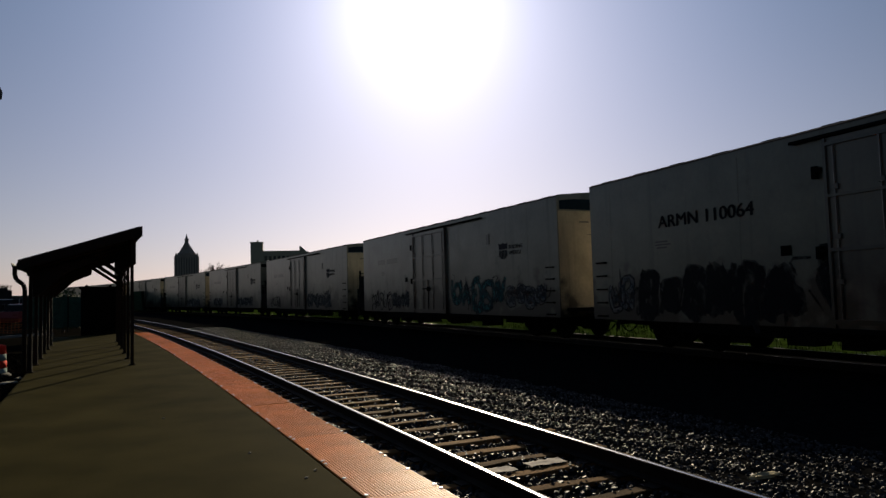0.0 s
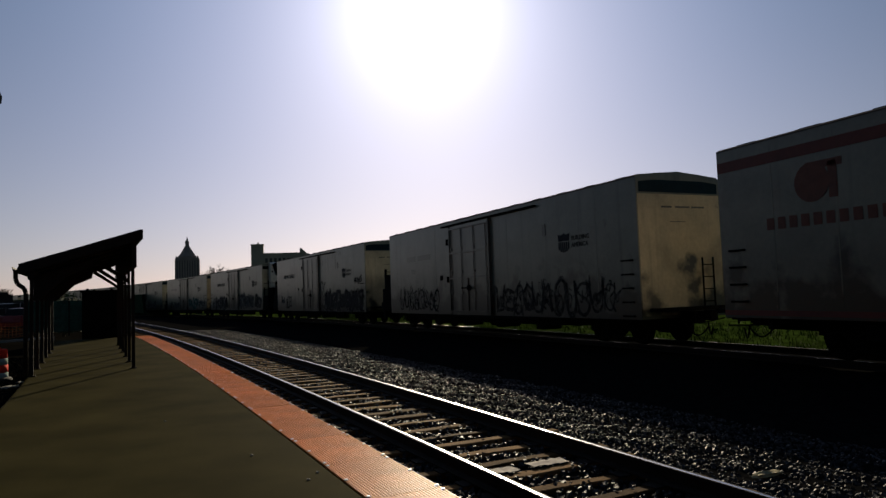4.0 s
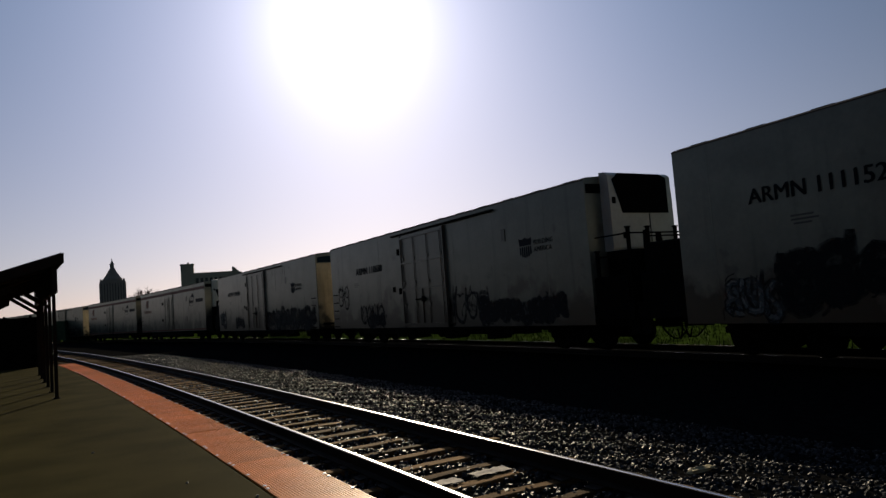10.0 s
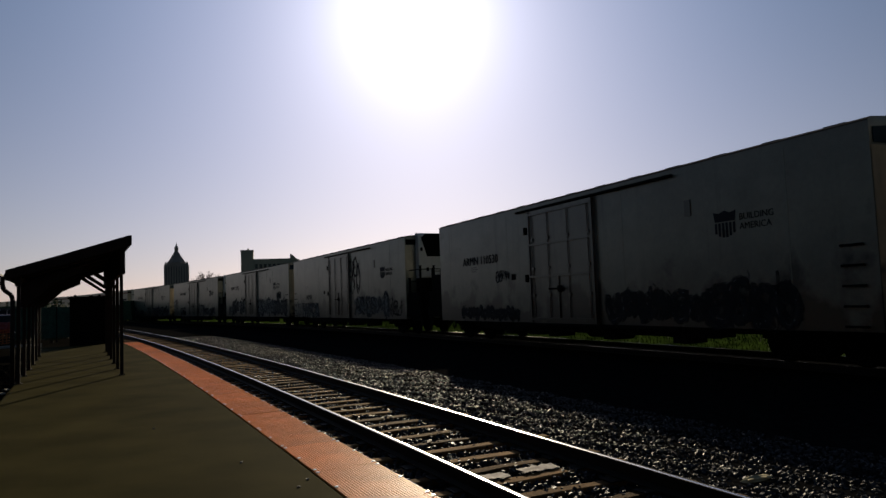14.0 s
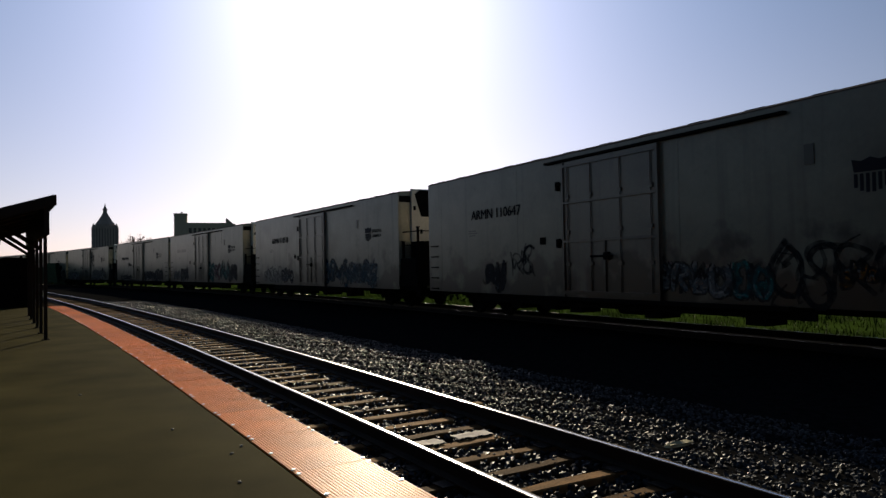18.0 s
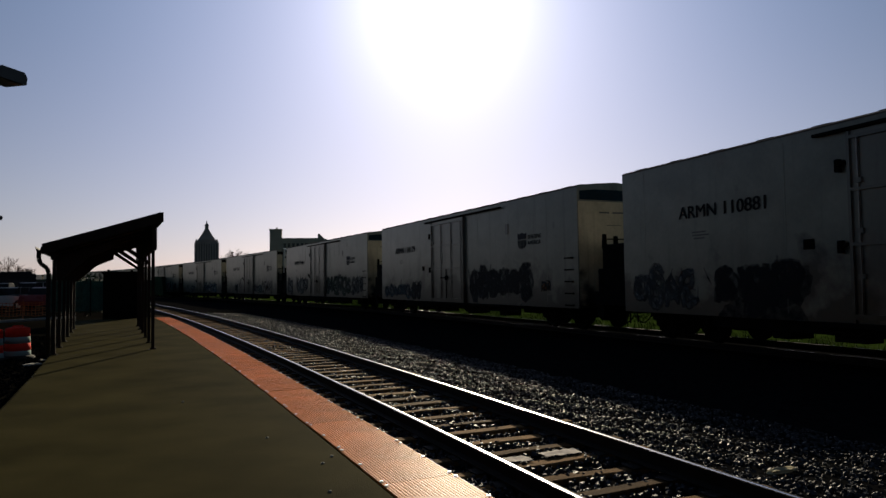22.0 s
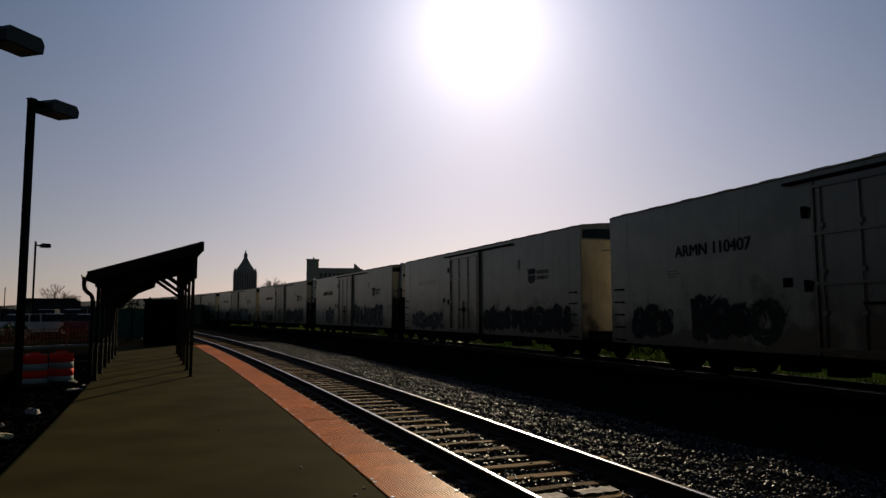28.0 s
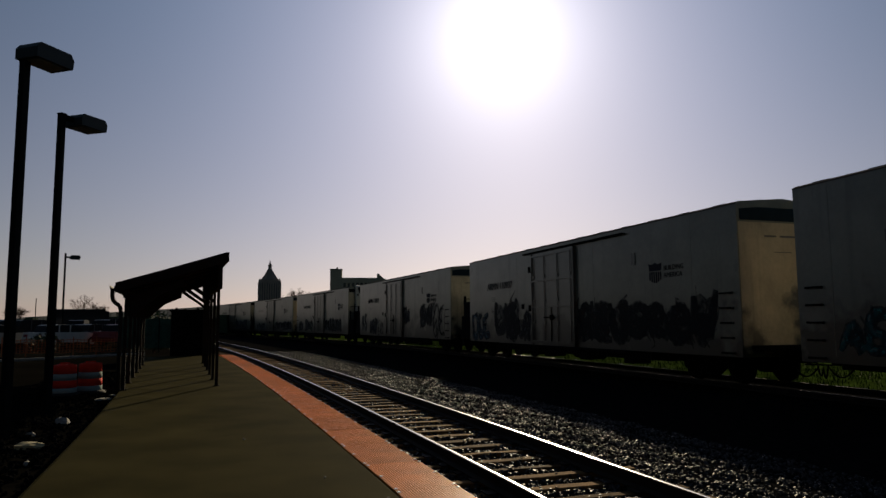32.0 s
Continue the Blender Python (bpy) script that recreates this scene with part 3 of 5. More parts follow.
def wheel_mesh():
    bm = bmesh.new()
    prof = [(0.05, -0.04), (0.16, -0.05), (0.17, -0.02), (0.38, -0.015), (0.39, -0.06), (0.455, -0.06), (0.458, 0.05), (0.49, 0.06), (0.48, 0.085), (0.40, 0.085), (0.37, 0.03), (0.16, 0.06), (0.05, 0.06)]
    n = 24
    rings = [[bm.verts.new((x, r * math.cos(i * math.tau / n), r * math.sin(i * math.tau / n))) for i in range(n)] for r, x in prof]
    for a, b in zip(rings, rings[1:]):
        for i in range(n):
            bm.faces.new((a[i], a[(i + 1) % n], b[(i + 1) % n], b[i])).smooth = True
    bm.faces.new(rings[0]), bm.faces.new(rings[-1])
    return mesh_of("wheel", bm, M_BLACK)


def frame_mesh():
    """A truck's side frame: arched casting with pedestal jaws, spring nest and bearing caps."""
    bm = bmesh.new()
    top = [(-1.28, 0.52), (-1.28, 0.66), (-0.75, 0.72), (-0.4, 0.86), (0.4, 0.86), (0.75, 0.72), (1.28, 0.66), (1.28, 0.52), (1.1, 0.50), (0.72, 0.52), (0.45, 0.3), (0.3, 0.2), (-0.3, 0.2), (-0.45, 0.3), (-0.72, 0.52), (-1.1, 0.50)]
    prism(bm, top, "x", -0.07, 0.07)
    for y in (-0.92, 0.92):
        tube(bm, (-0.14, y, 0.46), (0.1, y, 0.46), 0.13, 12)
    for y in (-0.18, 0, 0.18):
        tube(bm, (-0.1, y, 0.3), (-0.1, y, 0.62), 0.07, 8)
    return mesh_of("side_frame", bm, M_BLACK)


def bolster_mesh():
    bm = bmesh.new()
    box(bm, (0, 0, 0.62), (2.0, 0.4, 0.28))
    for y in (-0.92, 0.92):
        tube(bm, (-0.95, y, 0.46), (0.95, y, 0.46), 0.085, 8)
    return mesh_of("truck", bm, M_BLACK)


def add_truck(car, y):
    t = part("truck", once("bolster", bolster_mesh), None, car, at=pose(0, y, 0))
    for sx in (-1, 1):
        part("side_frame", once("frame", frame_mesh), None, t, at=pose(sx * 1.02, 0, 0, 0, 0, 0 if sx < 0 else 180))
        for sy in (-0.92, 0.92):
            part("wheel", once("wheel", wheel_mesh), None, t, at=pose(sx * 0.78, sy, 0.46, 0, 0, 0 if sx < 0 else 180))


def under_mesh(L):
    bm = bmesh.new()
    box(bm, (0, 0, 0.66), (0.5, L - 0.4, 0.26))
    for k in range(9):
        box(bm, (0, (k - 4) * L / 9, 0.7), (3.0, 0.12, 0.14))
    tube(bm, (-0.7, -1.6, 0.5), (-0.7, 0.3, 0.5), 0.2, 12)
    box(bm, (-1.2, 2.6, 0.55), (0.5, 0.7, 0.4))
    box(bm, (0.9, -3.2, 0.52), (0.6, 1.2, 0.4))
    tube(bm, (-1.3, -4.0, 0.52), (-1.3, 4.6, 0.52), 0.025, 6)
    for x in (-1.45, 1.45):
        box(bm, (x, 0.3, 0.64), (0.08, L - 7.6, 0.3))
    for y in (-4.4, -1.5, 1.4, 4.3):
        box(bm, (-1.1, y, 0.45), (0.7, 0.5, 0.26))
    return mesh_of("underframe", bm, M_BLACK)


def coupler_mesh():
    """From the end wall (y = 0) outwards along +y."""
    bm = bmesh.new()
    box(bm, (0, 0.25, 0.78), (0.4, 0.6, 0.34))
    box(bm, (0, 0.66, 0.84), (0.2, 0.5, 0.22))
    box(bm, (-0.06, 0.9, 0.84), (0.3, 0.22, 0.28))
    box(bm, (0, 0.3, 1.02), (2.7, 0.5, 0.1))
    for sx in (-0.5, 0.4):
        a = None
        for k in range(9):
            q = Vector((sx * (1 - k / 10), 0.35 + k * 0.07, 0.62 - 0.34 * math.sin(k / 8 * math.pi * 0.9)))
            if a:
                tube(bm, a, q, 0.022, 6)
            a = q
    tube(bm, (-1.4, 0.12, 0.68), (0.0, 0.5, 0.6), 0.02, 6)
    return mesh_of("coupler", bm, M_BLACK)


def ladder_mesh(z0, z1, w, rungs, mat=None):
    bm = bmesh.new()
    for x in (-w / 2, w / 2):
        box(bm, (0, x, (z0 + z1) / 2), (0.04, 0.035, z1 - z0))
    for k in range(rungs):
        tube(bm, (0, -w / 2, z0 + (k + 0.4) * (z1 - z0) / rungs), (0, w / 2, z0 + (k + 0.4) * (z1 - z0) / rungs), 0.018, 6)
    return mesh_of("ladder", bm, mat or M_BLACK)


def deck_mesh():
    """The end platform of a car with a cooling unit: deck, tank, battery box; out along +y from the wall."""
    bm = bmesh.new()
    box(bm, (0, 0.72, 1.12), (3.1, 1.44, 0.42))
    for x in (-1.42, 1.42):
        box(bm, (x, 1.32, 0.85), (0.06, 0.3, 0.7))
    return mirrored(mesh_of("end_deck", bm, M_BLACK))


def railing_bar(a, b):
    bm = bmesh.new()
    tube(bm, a, b, 0.024, 6)
    return mesh_of("railing_bar", bm, M_BLACK)


def add_railing(deck):
    """A guard rail round the end deck: posts at the corners and along the edge, two bars on each side."""
    bm = bmesh.new()
    box(bm, (0, 1.38, 1.4), (2.96, 0.08, 0.12))
    r = part("railing", once("railing", lambda: mesh_of("railing", bm, M_BLACK)), None, deck)
    for i, (x, y, top) in enumerate(((1.45, 0.14, 2.75), (1.45, 1.36, 3.3), (0.72, 1.36, 3.3), (-0.35, 1.36, 3.3), (-1.45, 1.36, 3.3), (-1.45, 0.14, 2.75))):
        bm = bmesh.new()
        box(bm, (0, 0, (1.3 + top) / 2), (0.08, 0.08, top - 1.3))
        box(bm, (0, 0, top + 0.02), (0.12, 0.12, 0.04))
        part("railing_post", once(("railpost", top), lambda: mesh_of("railing_post", bm, M_BLACK)), None, r, at=pose(x, y, 0))
    for z in (2.6, 3.16):
        for a, b in (((-1.45, 1.36, z), (1.45, 1.36, z)), ((-1.45, 0.1, z), (-1.45, 1.36, z)), ((1.45, 0.1, z), (1.45, 1.36, z))):
            part("railing_bar", once(("railbar", a, b), lambda: railing_bar(a, b)), None, r)


def flatter(me, cryo):
    """How far the cooling unit stands out from its wall."""
    me.transform(Matrix.Diagonal((1, 0.4 if cryo else 0.66, 1, 1)))
    return me


def unit_mesh(cryo):
    """The cooling unit on an end wall: a rounded white housing with a sloped shoulder."""
    bm = bmesh.new()
    prism(bm, [(0.0, 2.78), (0.48, 2.78), (0.54, 2.86), (0.54, 4.2), (0.5, 4.92), (0.3, 5.02), (0.0, 5.04)], "x", -1.0, 1.5)
    if cryo:
        for k in range(5):
            box(bm, (0.5, 0.44 - 0.02 * k, 4.36 + k * 0.09), (1.2, 0.14, 0.03))
    return flatter(mirrored(mesh_of("cooling_unit", bm, M_UNIT)), cryo)


def grille_mesh(cryo):
    bm = bmesh.new()
    z0, z1 = (3.52, 4.22) if cryo else (3.9, 4.7)
    if not cryo:
        prism(bm, [(-0.85, 4.8), (-0.55, 3.84), (1.28, 3.84), (1.28, 4.88), (1.0, 4.98), (-0.6, 4.98)], "y", 0.3, 0.58)
    else:
        prism(bm, [(-0.78, z1), (-0.55, z0), (1.2, z0), (1.2, z1)], "y", 0.53, 0.57)
    for k in range(6):
        box(bm, (0.3, 0.585 if not cryo else 0.575, z0 + (k + 0.5) * (z1 - z0) / 6), (1.4, 0.02, 0.03))
    return flatter(mirrored(mesh_of("grille", bm, M_GRILLE)), cryo)


def add_latches(unit, k):
    """Handles and the door split on the cooling unit."""
    for x, z, w, h, d in ((0.86, 4.2, 0.12, 0.18, 0.05), (0.55, 3.2, 0.12, 0.18, 0.05), (-0.85, 3.02, 0.12, 0.18, 0.05), (-0.5, 3.32, 0.02, 1.0, 0.02)):
        bm = bmesh.new()
        box(bm, (0, 0.55 * k, 0), (w, d, h))
        part("latch" if w > 0.1 else "door_split", once(("latch", w, k), lambda: mesh_of("latch", bm, M_BLACK)), None, unit, at=pose(x, 0, z))


def end_at(L, rear):
    return pose(0, -L / 2, 0, 0, 0, 180) if rear else pose(0, L / 2, 0)


UNIT_OUT = {7: 1.7, 18: 0.3, 19: 0.7}      # how far some cooling units stand out, against the rest


def add_end(car, L, rear, kind, cryo):
    m = end_at(L, rear)
    sgn = -1 if rear else 1
    if kind == "F":
        bm = bmesh.new()
        prism(bm, [(-1.5, 4.40), (1.5, 4.40), (1.5, 4.70), (0.9, 4.76), (-0.9, 4.76), (-1.5, 4.70)], "y", 0.004, 0.02)
        part("end_band", once("band", lambda: mesh_of("end_band", bm, M_BLUE)), None, car, at=m)
        for x, z, w, h in ((-0.7, 3.98, 0.5, 0.05), (-0.1, 3.98, 0.55, 0.05), (0.5, 3.98, 0.4, 0.05), (0.1, 3.55, 0.6, 0.02)):
            bm = bmesh.new()
            box(bm, (x, 0.012, z), (w, 0.01, h))
            part("end_lettering", once(("endtext", x), lambda: mesh_of("end_lettering", bm, M_DOORBAR)), None, car, at=m)
        # sheet that carries the bounced-sunlight colour over the end wall
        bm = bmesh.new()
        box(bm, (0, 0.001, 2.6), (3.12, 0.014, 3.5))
        part("end_panel", once("endpanel", lambda: mesh_of("end_panel", bm, M_END_LIT)), None, car, "end sheet coloured paler and warmer to stand in for bounced sunlight", at=m)
        part("coupler", once("coupler", coupler_mesh), None, car, at=m)
        part("ladder", once("ladderF", lambda: ladder_mesh(0.7, 2.5, 0.42, 5)), None, car, at=m @ pose(-0.9, 0.09, 0, 0, 0, 90))
        bm = bmesh.new()
        box(bm, (-1.66, 0, 0), (0.03, 0.46, 0.045))
        for y in (-0.21, 0.21):
            box(bm, (-1.63, y, 0), (0.07, 0.04, 0.05))
        step = once("gripstep", lambda: mesh_of("grab_iron", bm, M_BLACK))
        for k in range(5):
            part("grab_iron", step, None, car, at=pose(0, sgn * (L / 2 - 0.5), 0.86 + 0.4 * k))
    else:
        if rear:
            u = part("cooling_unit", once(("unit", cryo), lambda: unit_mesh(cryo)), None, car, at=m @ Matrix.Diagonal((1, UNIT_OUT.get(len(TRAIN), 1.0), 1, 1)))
            part("grille", once(("grille", cryo), lambda: grille_mesh(cryo)), None, u)
            add_latches(u, 0.4 if cryo else 0.66)
        d = part("end_deck", once("deck", deck_mesh), None, car, at=m @ Matrix.Diagonal((1, 1.0 if rear else 1.15, 1, 1)))
        for name, at, size in (("fuel_tank", (0, 0.66, 1.66), (3.06, 1.3, 0.8)), ("battery_box", (0.15, 0.62, 2.4), (1.9, 0.95, 0.72)), ("tool_box", (1.2, 0.7, 0.86), (0.5, 1.0, 0.34))):
            bm = bmesh.new()
            box(bm, at, size)
            bmesh.ops.bevel(bm, geom=bm.edges[:], offset=0.03, segments=1, affect="EDGES")
            part(name, once(name, lambda: mesh_of(name, bm, M_BLACK)), None, d)
        if rear and not cryo:
            add_railing(d)
        elif not rear:
            bm = bmesh.new()
            box(bm, (0, 0.66, 2.1), (2.9, 1.1, 1.44))
            bmesh.ops.bevel(bm, geom=bm.edges[:], offset=0.05, segments=1, affect="EDGES")
            box(bm, (0.5, 0.66, 2.86), (1.3, 0.7, 0.14))
            e = part("engine_box", once("enginebox", lambda: mesh_of("engine_box", bm, M_BLACK)), None, d)
            for x, y, top in ((-1.38, 1.15, 3.16), (-0.95, 1.15, 3.1), (-0.4, 0.9, 3.18), (0.2, 1.15, 3.08), (0.75, 0.8, 3.2), (1.36, 1.15, 3.14), (1.36, 0.2, 3.1)):
                bm = bmesh.new()
                box(bm, (0, 0, (2.7 + top) / 2), (0.13, 0.1, top - 2.7), None, 0.8)
                part("exhaust_pipe", once(("exhaust", top), lambda: mesh_of("exhaust_pipe", bm, M_BLACK)), None, e, at=pose(x, y, 0))
            bm = bmesh.new()
            tube(bm, (-1.4, 1.16, 3.0), (1.4, 1.16, 3.0), 0.022, 6)
            part("hand_rail", once("handrail", lambda: mesh_of("hand_rail", bm, M_BLACK)), None, e)
        part("coupler", once("coupler", coupler_mesh), None, car, at=m @ pose(0, 0.9, 0))
        bm = bmesh.new()
        prism(bm, [(-1.55, 4.45), (1.55, 4.45), (1.55, 4.72), (-1.55, 4.72)], "y", 0.003, 0.015)
        part("end_band", once("bandR", lambda: mesh_of("end_band", bm, M_BLACK if not cryo else M_ORANGE)), None, car, at=m)


def door_mesh():
    """A plug door, seen along its own centre: panel, frame bars, locking rods."""
    bm = bmesh.new()
    box(bm, (-1.635, 0, 2.68), (0.07, 3.62, 3.84))
    return mesh_of("door", bm, M_DOOR)


def door_bars():
    bm = bmesh.new()
    for z, h in ((0.9, 0.1), (2.34, 0.07), (3.43, 0.06), (4.48, 0.07)):
        box(bm, (-1.69, 0, z), (0.06, 3.5, h))
    for y in (-1.78, 1.78):
        box(bm, (-1.685, y, 2.68), (0.06, 0.065, 3.84))
    box(bm, (-1.685, 0.1, 1.62), (0.06, 0.07, 1.44))
    return mesh_of("door_frame", bm, M_DOORBAR)


def door_rod():
    bm = bmesh.new()
    tube(bm, (-1.70, 0, 0.9), (-1.70, 0, 4.45), 0.018, 8)
    for z in (1.7, 2.6, 3.6):
        box(bm, (-1.69, 0, z), (0.06, 0.14, 0.1))
    return mesh_of("locking_rod", bm, M_DOORBAR)


def add_door(car, y):
    d = part("door", once("door", door_mesh), None, car, at=pose(0, y, 0))
    part("door_frame", once("doorbars", door_bars), None, d)
    for k in (-1.56, -0.5, 0.62, 1.58):
        part("locking_rod", once("rod", door_rod), None, d, at=pose(0, k, 0))
    bm = bmesh.new()
    tube(bm, (-1.74, -0.25, 1.9), (-1.74, 0.6, 1.9), 0.03, 6)
    box(bm, (-1.72, 0, 1.9), (0.06, 0.2, 0.2))
    part("door_handle", once("handle", lambda: mesh_of("door_handle", bm, M_BLACK)), None, d)
    for z in (2.3, 3.95):
        bm = bmesh.new()
        box(bm, (-1.66, 2.05, 0), (0.1, 0.1, 0.26))
        box(bm, (-1.70, 1.93, 0.04), (0.06, 0.14, 0.07))
        part("roller", once("roller", lambda: mesh_of("roller", bm, M_BLACK)), None, d, at=pose(0, 0, z))


def add_rails(car, y0, y1):
    for name, z, h in (("door_rail", 4.66, 0.06), ("door_sill", 0.72, 0.1)):
        bm = bmesh.new()
        box(bm, (-1.66, (y0 + y1) / 2, z), (0.12, abs(y1 - y0), h))
        part(name, once((name, round(y0, 2)), lambda: mesh_of(name, bm, M_BLACK)), None, car)


def shield_top():
    bm = bmesh.new()
    prism(bm, [(-0.3, 0.36), (-0.34, 0.6), (-0.16, 0.56), (0, 0.62), (0.16, 0.56), (0.34, 0.6), (0.3, 0.36)], "z", 0, 0.003)
    return mesh_of("shield", bm, M_LOGO)


def shield_stripe(x):
    bm = bmesh.new()
    d = 0.12 * (1 - (x / 0.3) ** 2)
    prism(bm, [(x - 0.033, 0.1 - d), (x + 0.033, 0.1 - d), (x + 0.033, 0.33), (x - 0.033, 0.33)], "z", 0, 0.003)
    return mesh_of("stripe", bm, M_LOGO)


def add_shield(car, at):
    """A plain striped shield."""
    sh_ob = part("shield", once("shield", shield_top), None, car, at=at)
    for k in range(6):
        x = -0.27 + k * 0.108
        part("stripe", once(("shieldstripe", k), lambda: shield_stripe(x)), None, sh_ob)


def bars(items, mat, key, name):
    bm = bmesh.new()
    for x, y, w, h in items:
        box(bm, (x, y, 0.0015), (w, h, 0.003))
    return once(key, lambda: mesh_of(name, bm, mat))


def white_car(k, front, rear, number, num_back=2.45, num_z=3.28, two_lines=False, tags=(), slogan=True):
    L = 19.7
    lag = 0.7 if (front, rear) == ("F", "R") else 0.0
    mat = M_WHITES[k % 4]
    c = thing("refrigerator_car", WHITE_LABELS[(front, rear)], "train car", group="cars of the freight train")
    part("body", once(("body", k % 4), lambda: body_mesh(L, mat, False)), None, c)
    add_seams(c, L, mat, False)
    part("roof", once("ribs", lambda: roof_mesh(L, False)), None, c)
    part("underframe", once("under", lambda: under_mesh(L)), None, c)
    add_truck(c, L / 2 - (3.2 if front == "F" else 1.9) + 0.0)
    add_truck(c, -L / 2 + (1.9 if rear == "F" else 1.5))
    add_door(c, L / 2 - 9.35 - lag)
    add_rails(c, L / 2 - 6.75 - lag, L / 2 - 14.5 - lag)
    add_end(c, L, False, front, False)
    add_end(c, L, True, rear, False)
    if number:
        if two_lines:
            a, b = number.split()
            part("lettering", letters(a, 0.46, M_LETTER, 0.012), None, c, at=on_side(num_back, 2.0, L))
            part("lettering", letters(b, 0.42, M_LETTER, 0.012), None, c, at=on_side(num_back, 1.5, L))
        else:
            a, b = (letters(w, 0.46, M_FADED if k in (8, 12) else M_LETTER, 0.022) for w in number.split())
            gap = max(v.co.x for v in a.vertices) + 0.14
            num_w = (3.25 if k == 7 else 2.95) / (gap + max(v.co.x for v in b.vertices))
            part("lettering", a, None, c, at=on_side(num_back, num_z, L, 0.011, 0, num_w))
            part("lettering", b, None, c, at=on_side(num_back + gap * num_w, num_z, L, 0.011, 0, num_w))
    else:
        part("lettering", bars([(0.52, 0.16, 1.12, 0.26)], M_DOORBAR, "wordbar", "lettering"), None, c, at=on_side(num_back, num_z, L))
        part("lettering", bars([(2.1, 0.16, 1.5, 0.26)], M_DOORBAR, "numbar", "lettering"), None, c, at=on_side(num_back, num_z, L))
    add_shield(c, on_side(16.1 + lag, 2.92, L))
    if slogan:
        part("lettering", once("sl1", lambda: letters("BUILDING", 0.21, M_LETTER, 0.004)), None, c, at=on_side(16.52 + lag, 3.27, L))
        part("lettering", once("sl2", lambda: letters("AMERICA", 0.21, M_LETTER, 0.004)), None, c, at=on_side(16.52 + lag, 3.05, L))
    bm = bmesh.new()
    box(bm, (-1.612, 0, 0), (0.02, 0.2, 0.4))
    part("placard", once("placard", lambda: mesh_of("placard", bm, M_DOORBAR)), None, c, at=pose(0, L / 2 - 14.95 - lag, 3.75))
    bm = bmesh.new()
    box(bm, (-1.61, 0, 0), (0.015, 0.27, 0.22))
    part("placard", once("placard2", lambda: mesh_of("placard", bm, M_BLACK)), None, c, at=pose(0, L / 2 - num_back - 4.05, 2.4))
    part("small_print", bars([(0, 0, 0.5, 0.04), (0.05, -0.08, 0.6, 0.04), (0, -0.16, 0.4, 0.04)], M_DOORBAR, "print", "small_print"), None, c, at=on_side(3.2, 2.9, L))
    for i, (back, length, z, h, fill, line) in enumerate(tags):
        graffiti(c, L, k * 17 + i * 5 + 3, back, length, z, h, fill, line)
    return c


def emblem_mesh():
    bm = bmesh.new()
    n = 20
    ring = [(0.42 * math.cos(i * math.tau / n), 0.42 * math.sin(i * math.tau / n)) for i in range(n)]
    prism(bm, ring, "z", 0, 0.003)
    box(bm, (0.3, 0.34, 0.002), (0.85, 0.16, 0.004))
    box(bm, (0.5, 0.0, 0.002), (0.2, 0.75, 0.004))
    return mesh_of("emblem", bm, M_EMBLEM)


def swoosh_mesh():
    bm = bmesh.new()
    n = 28
    for r0, r1, a0, a1 in ((0.92, 1.0, 0.4, 5.6), (0.6, 0.68, 0.9, 2.6)):
        prev = None
        for i in range(n):
            a = a0 + (a1 - a0) * i / (n - 1)
            row = [bm.verts.new((0.85 * r * math.cos(a), 0.42 * r * math.sin(a), 0.002)) for r in (r0, r1)]
            if prev:
                bm.faces.new((prev[0], prev[1], row[1], row[0]))
            prev = row
    for i in range(6):
        box(bm, (-0.52 + i * 0.2, -0.02, 0.002), (0.14, 0.24 if i else 0.34, 0.004))
    prism(bm, [(-0.4, 0.36), (0.3, 0.40), (0.8, 0.3), (0.72, 0.52), (0.45, 0.68), (0.2, 0.68), (0.0, 0.5)], "z", 0, 0.003)
    return mesh_of("emblem", bm, M_LOGO)


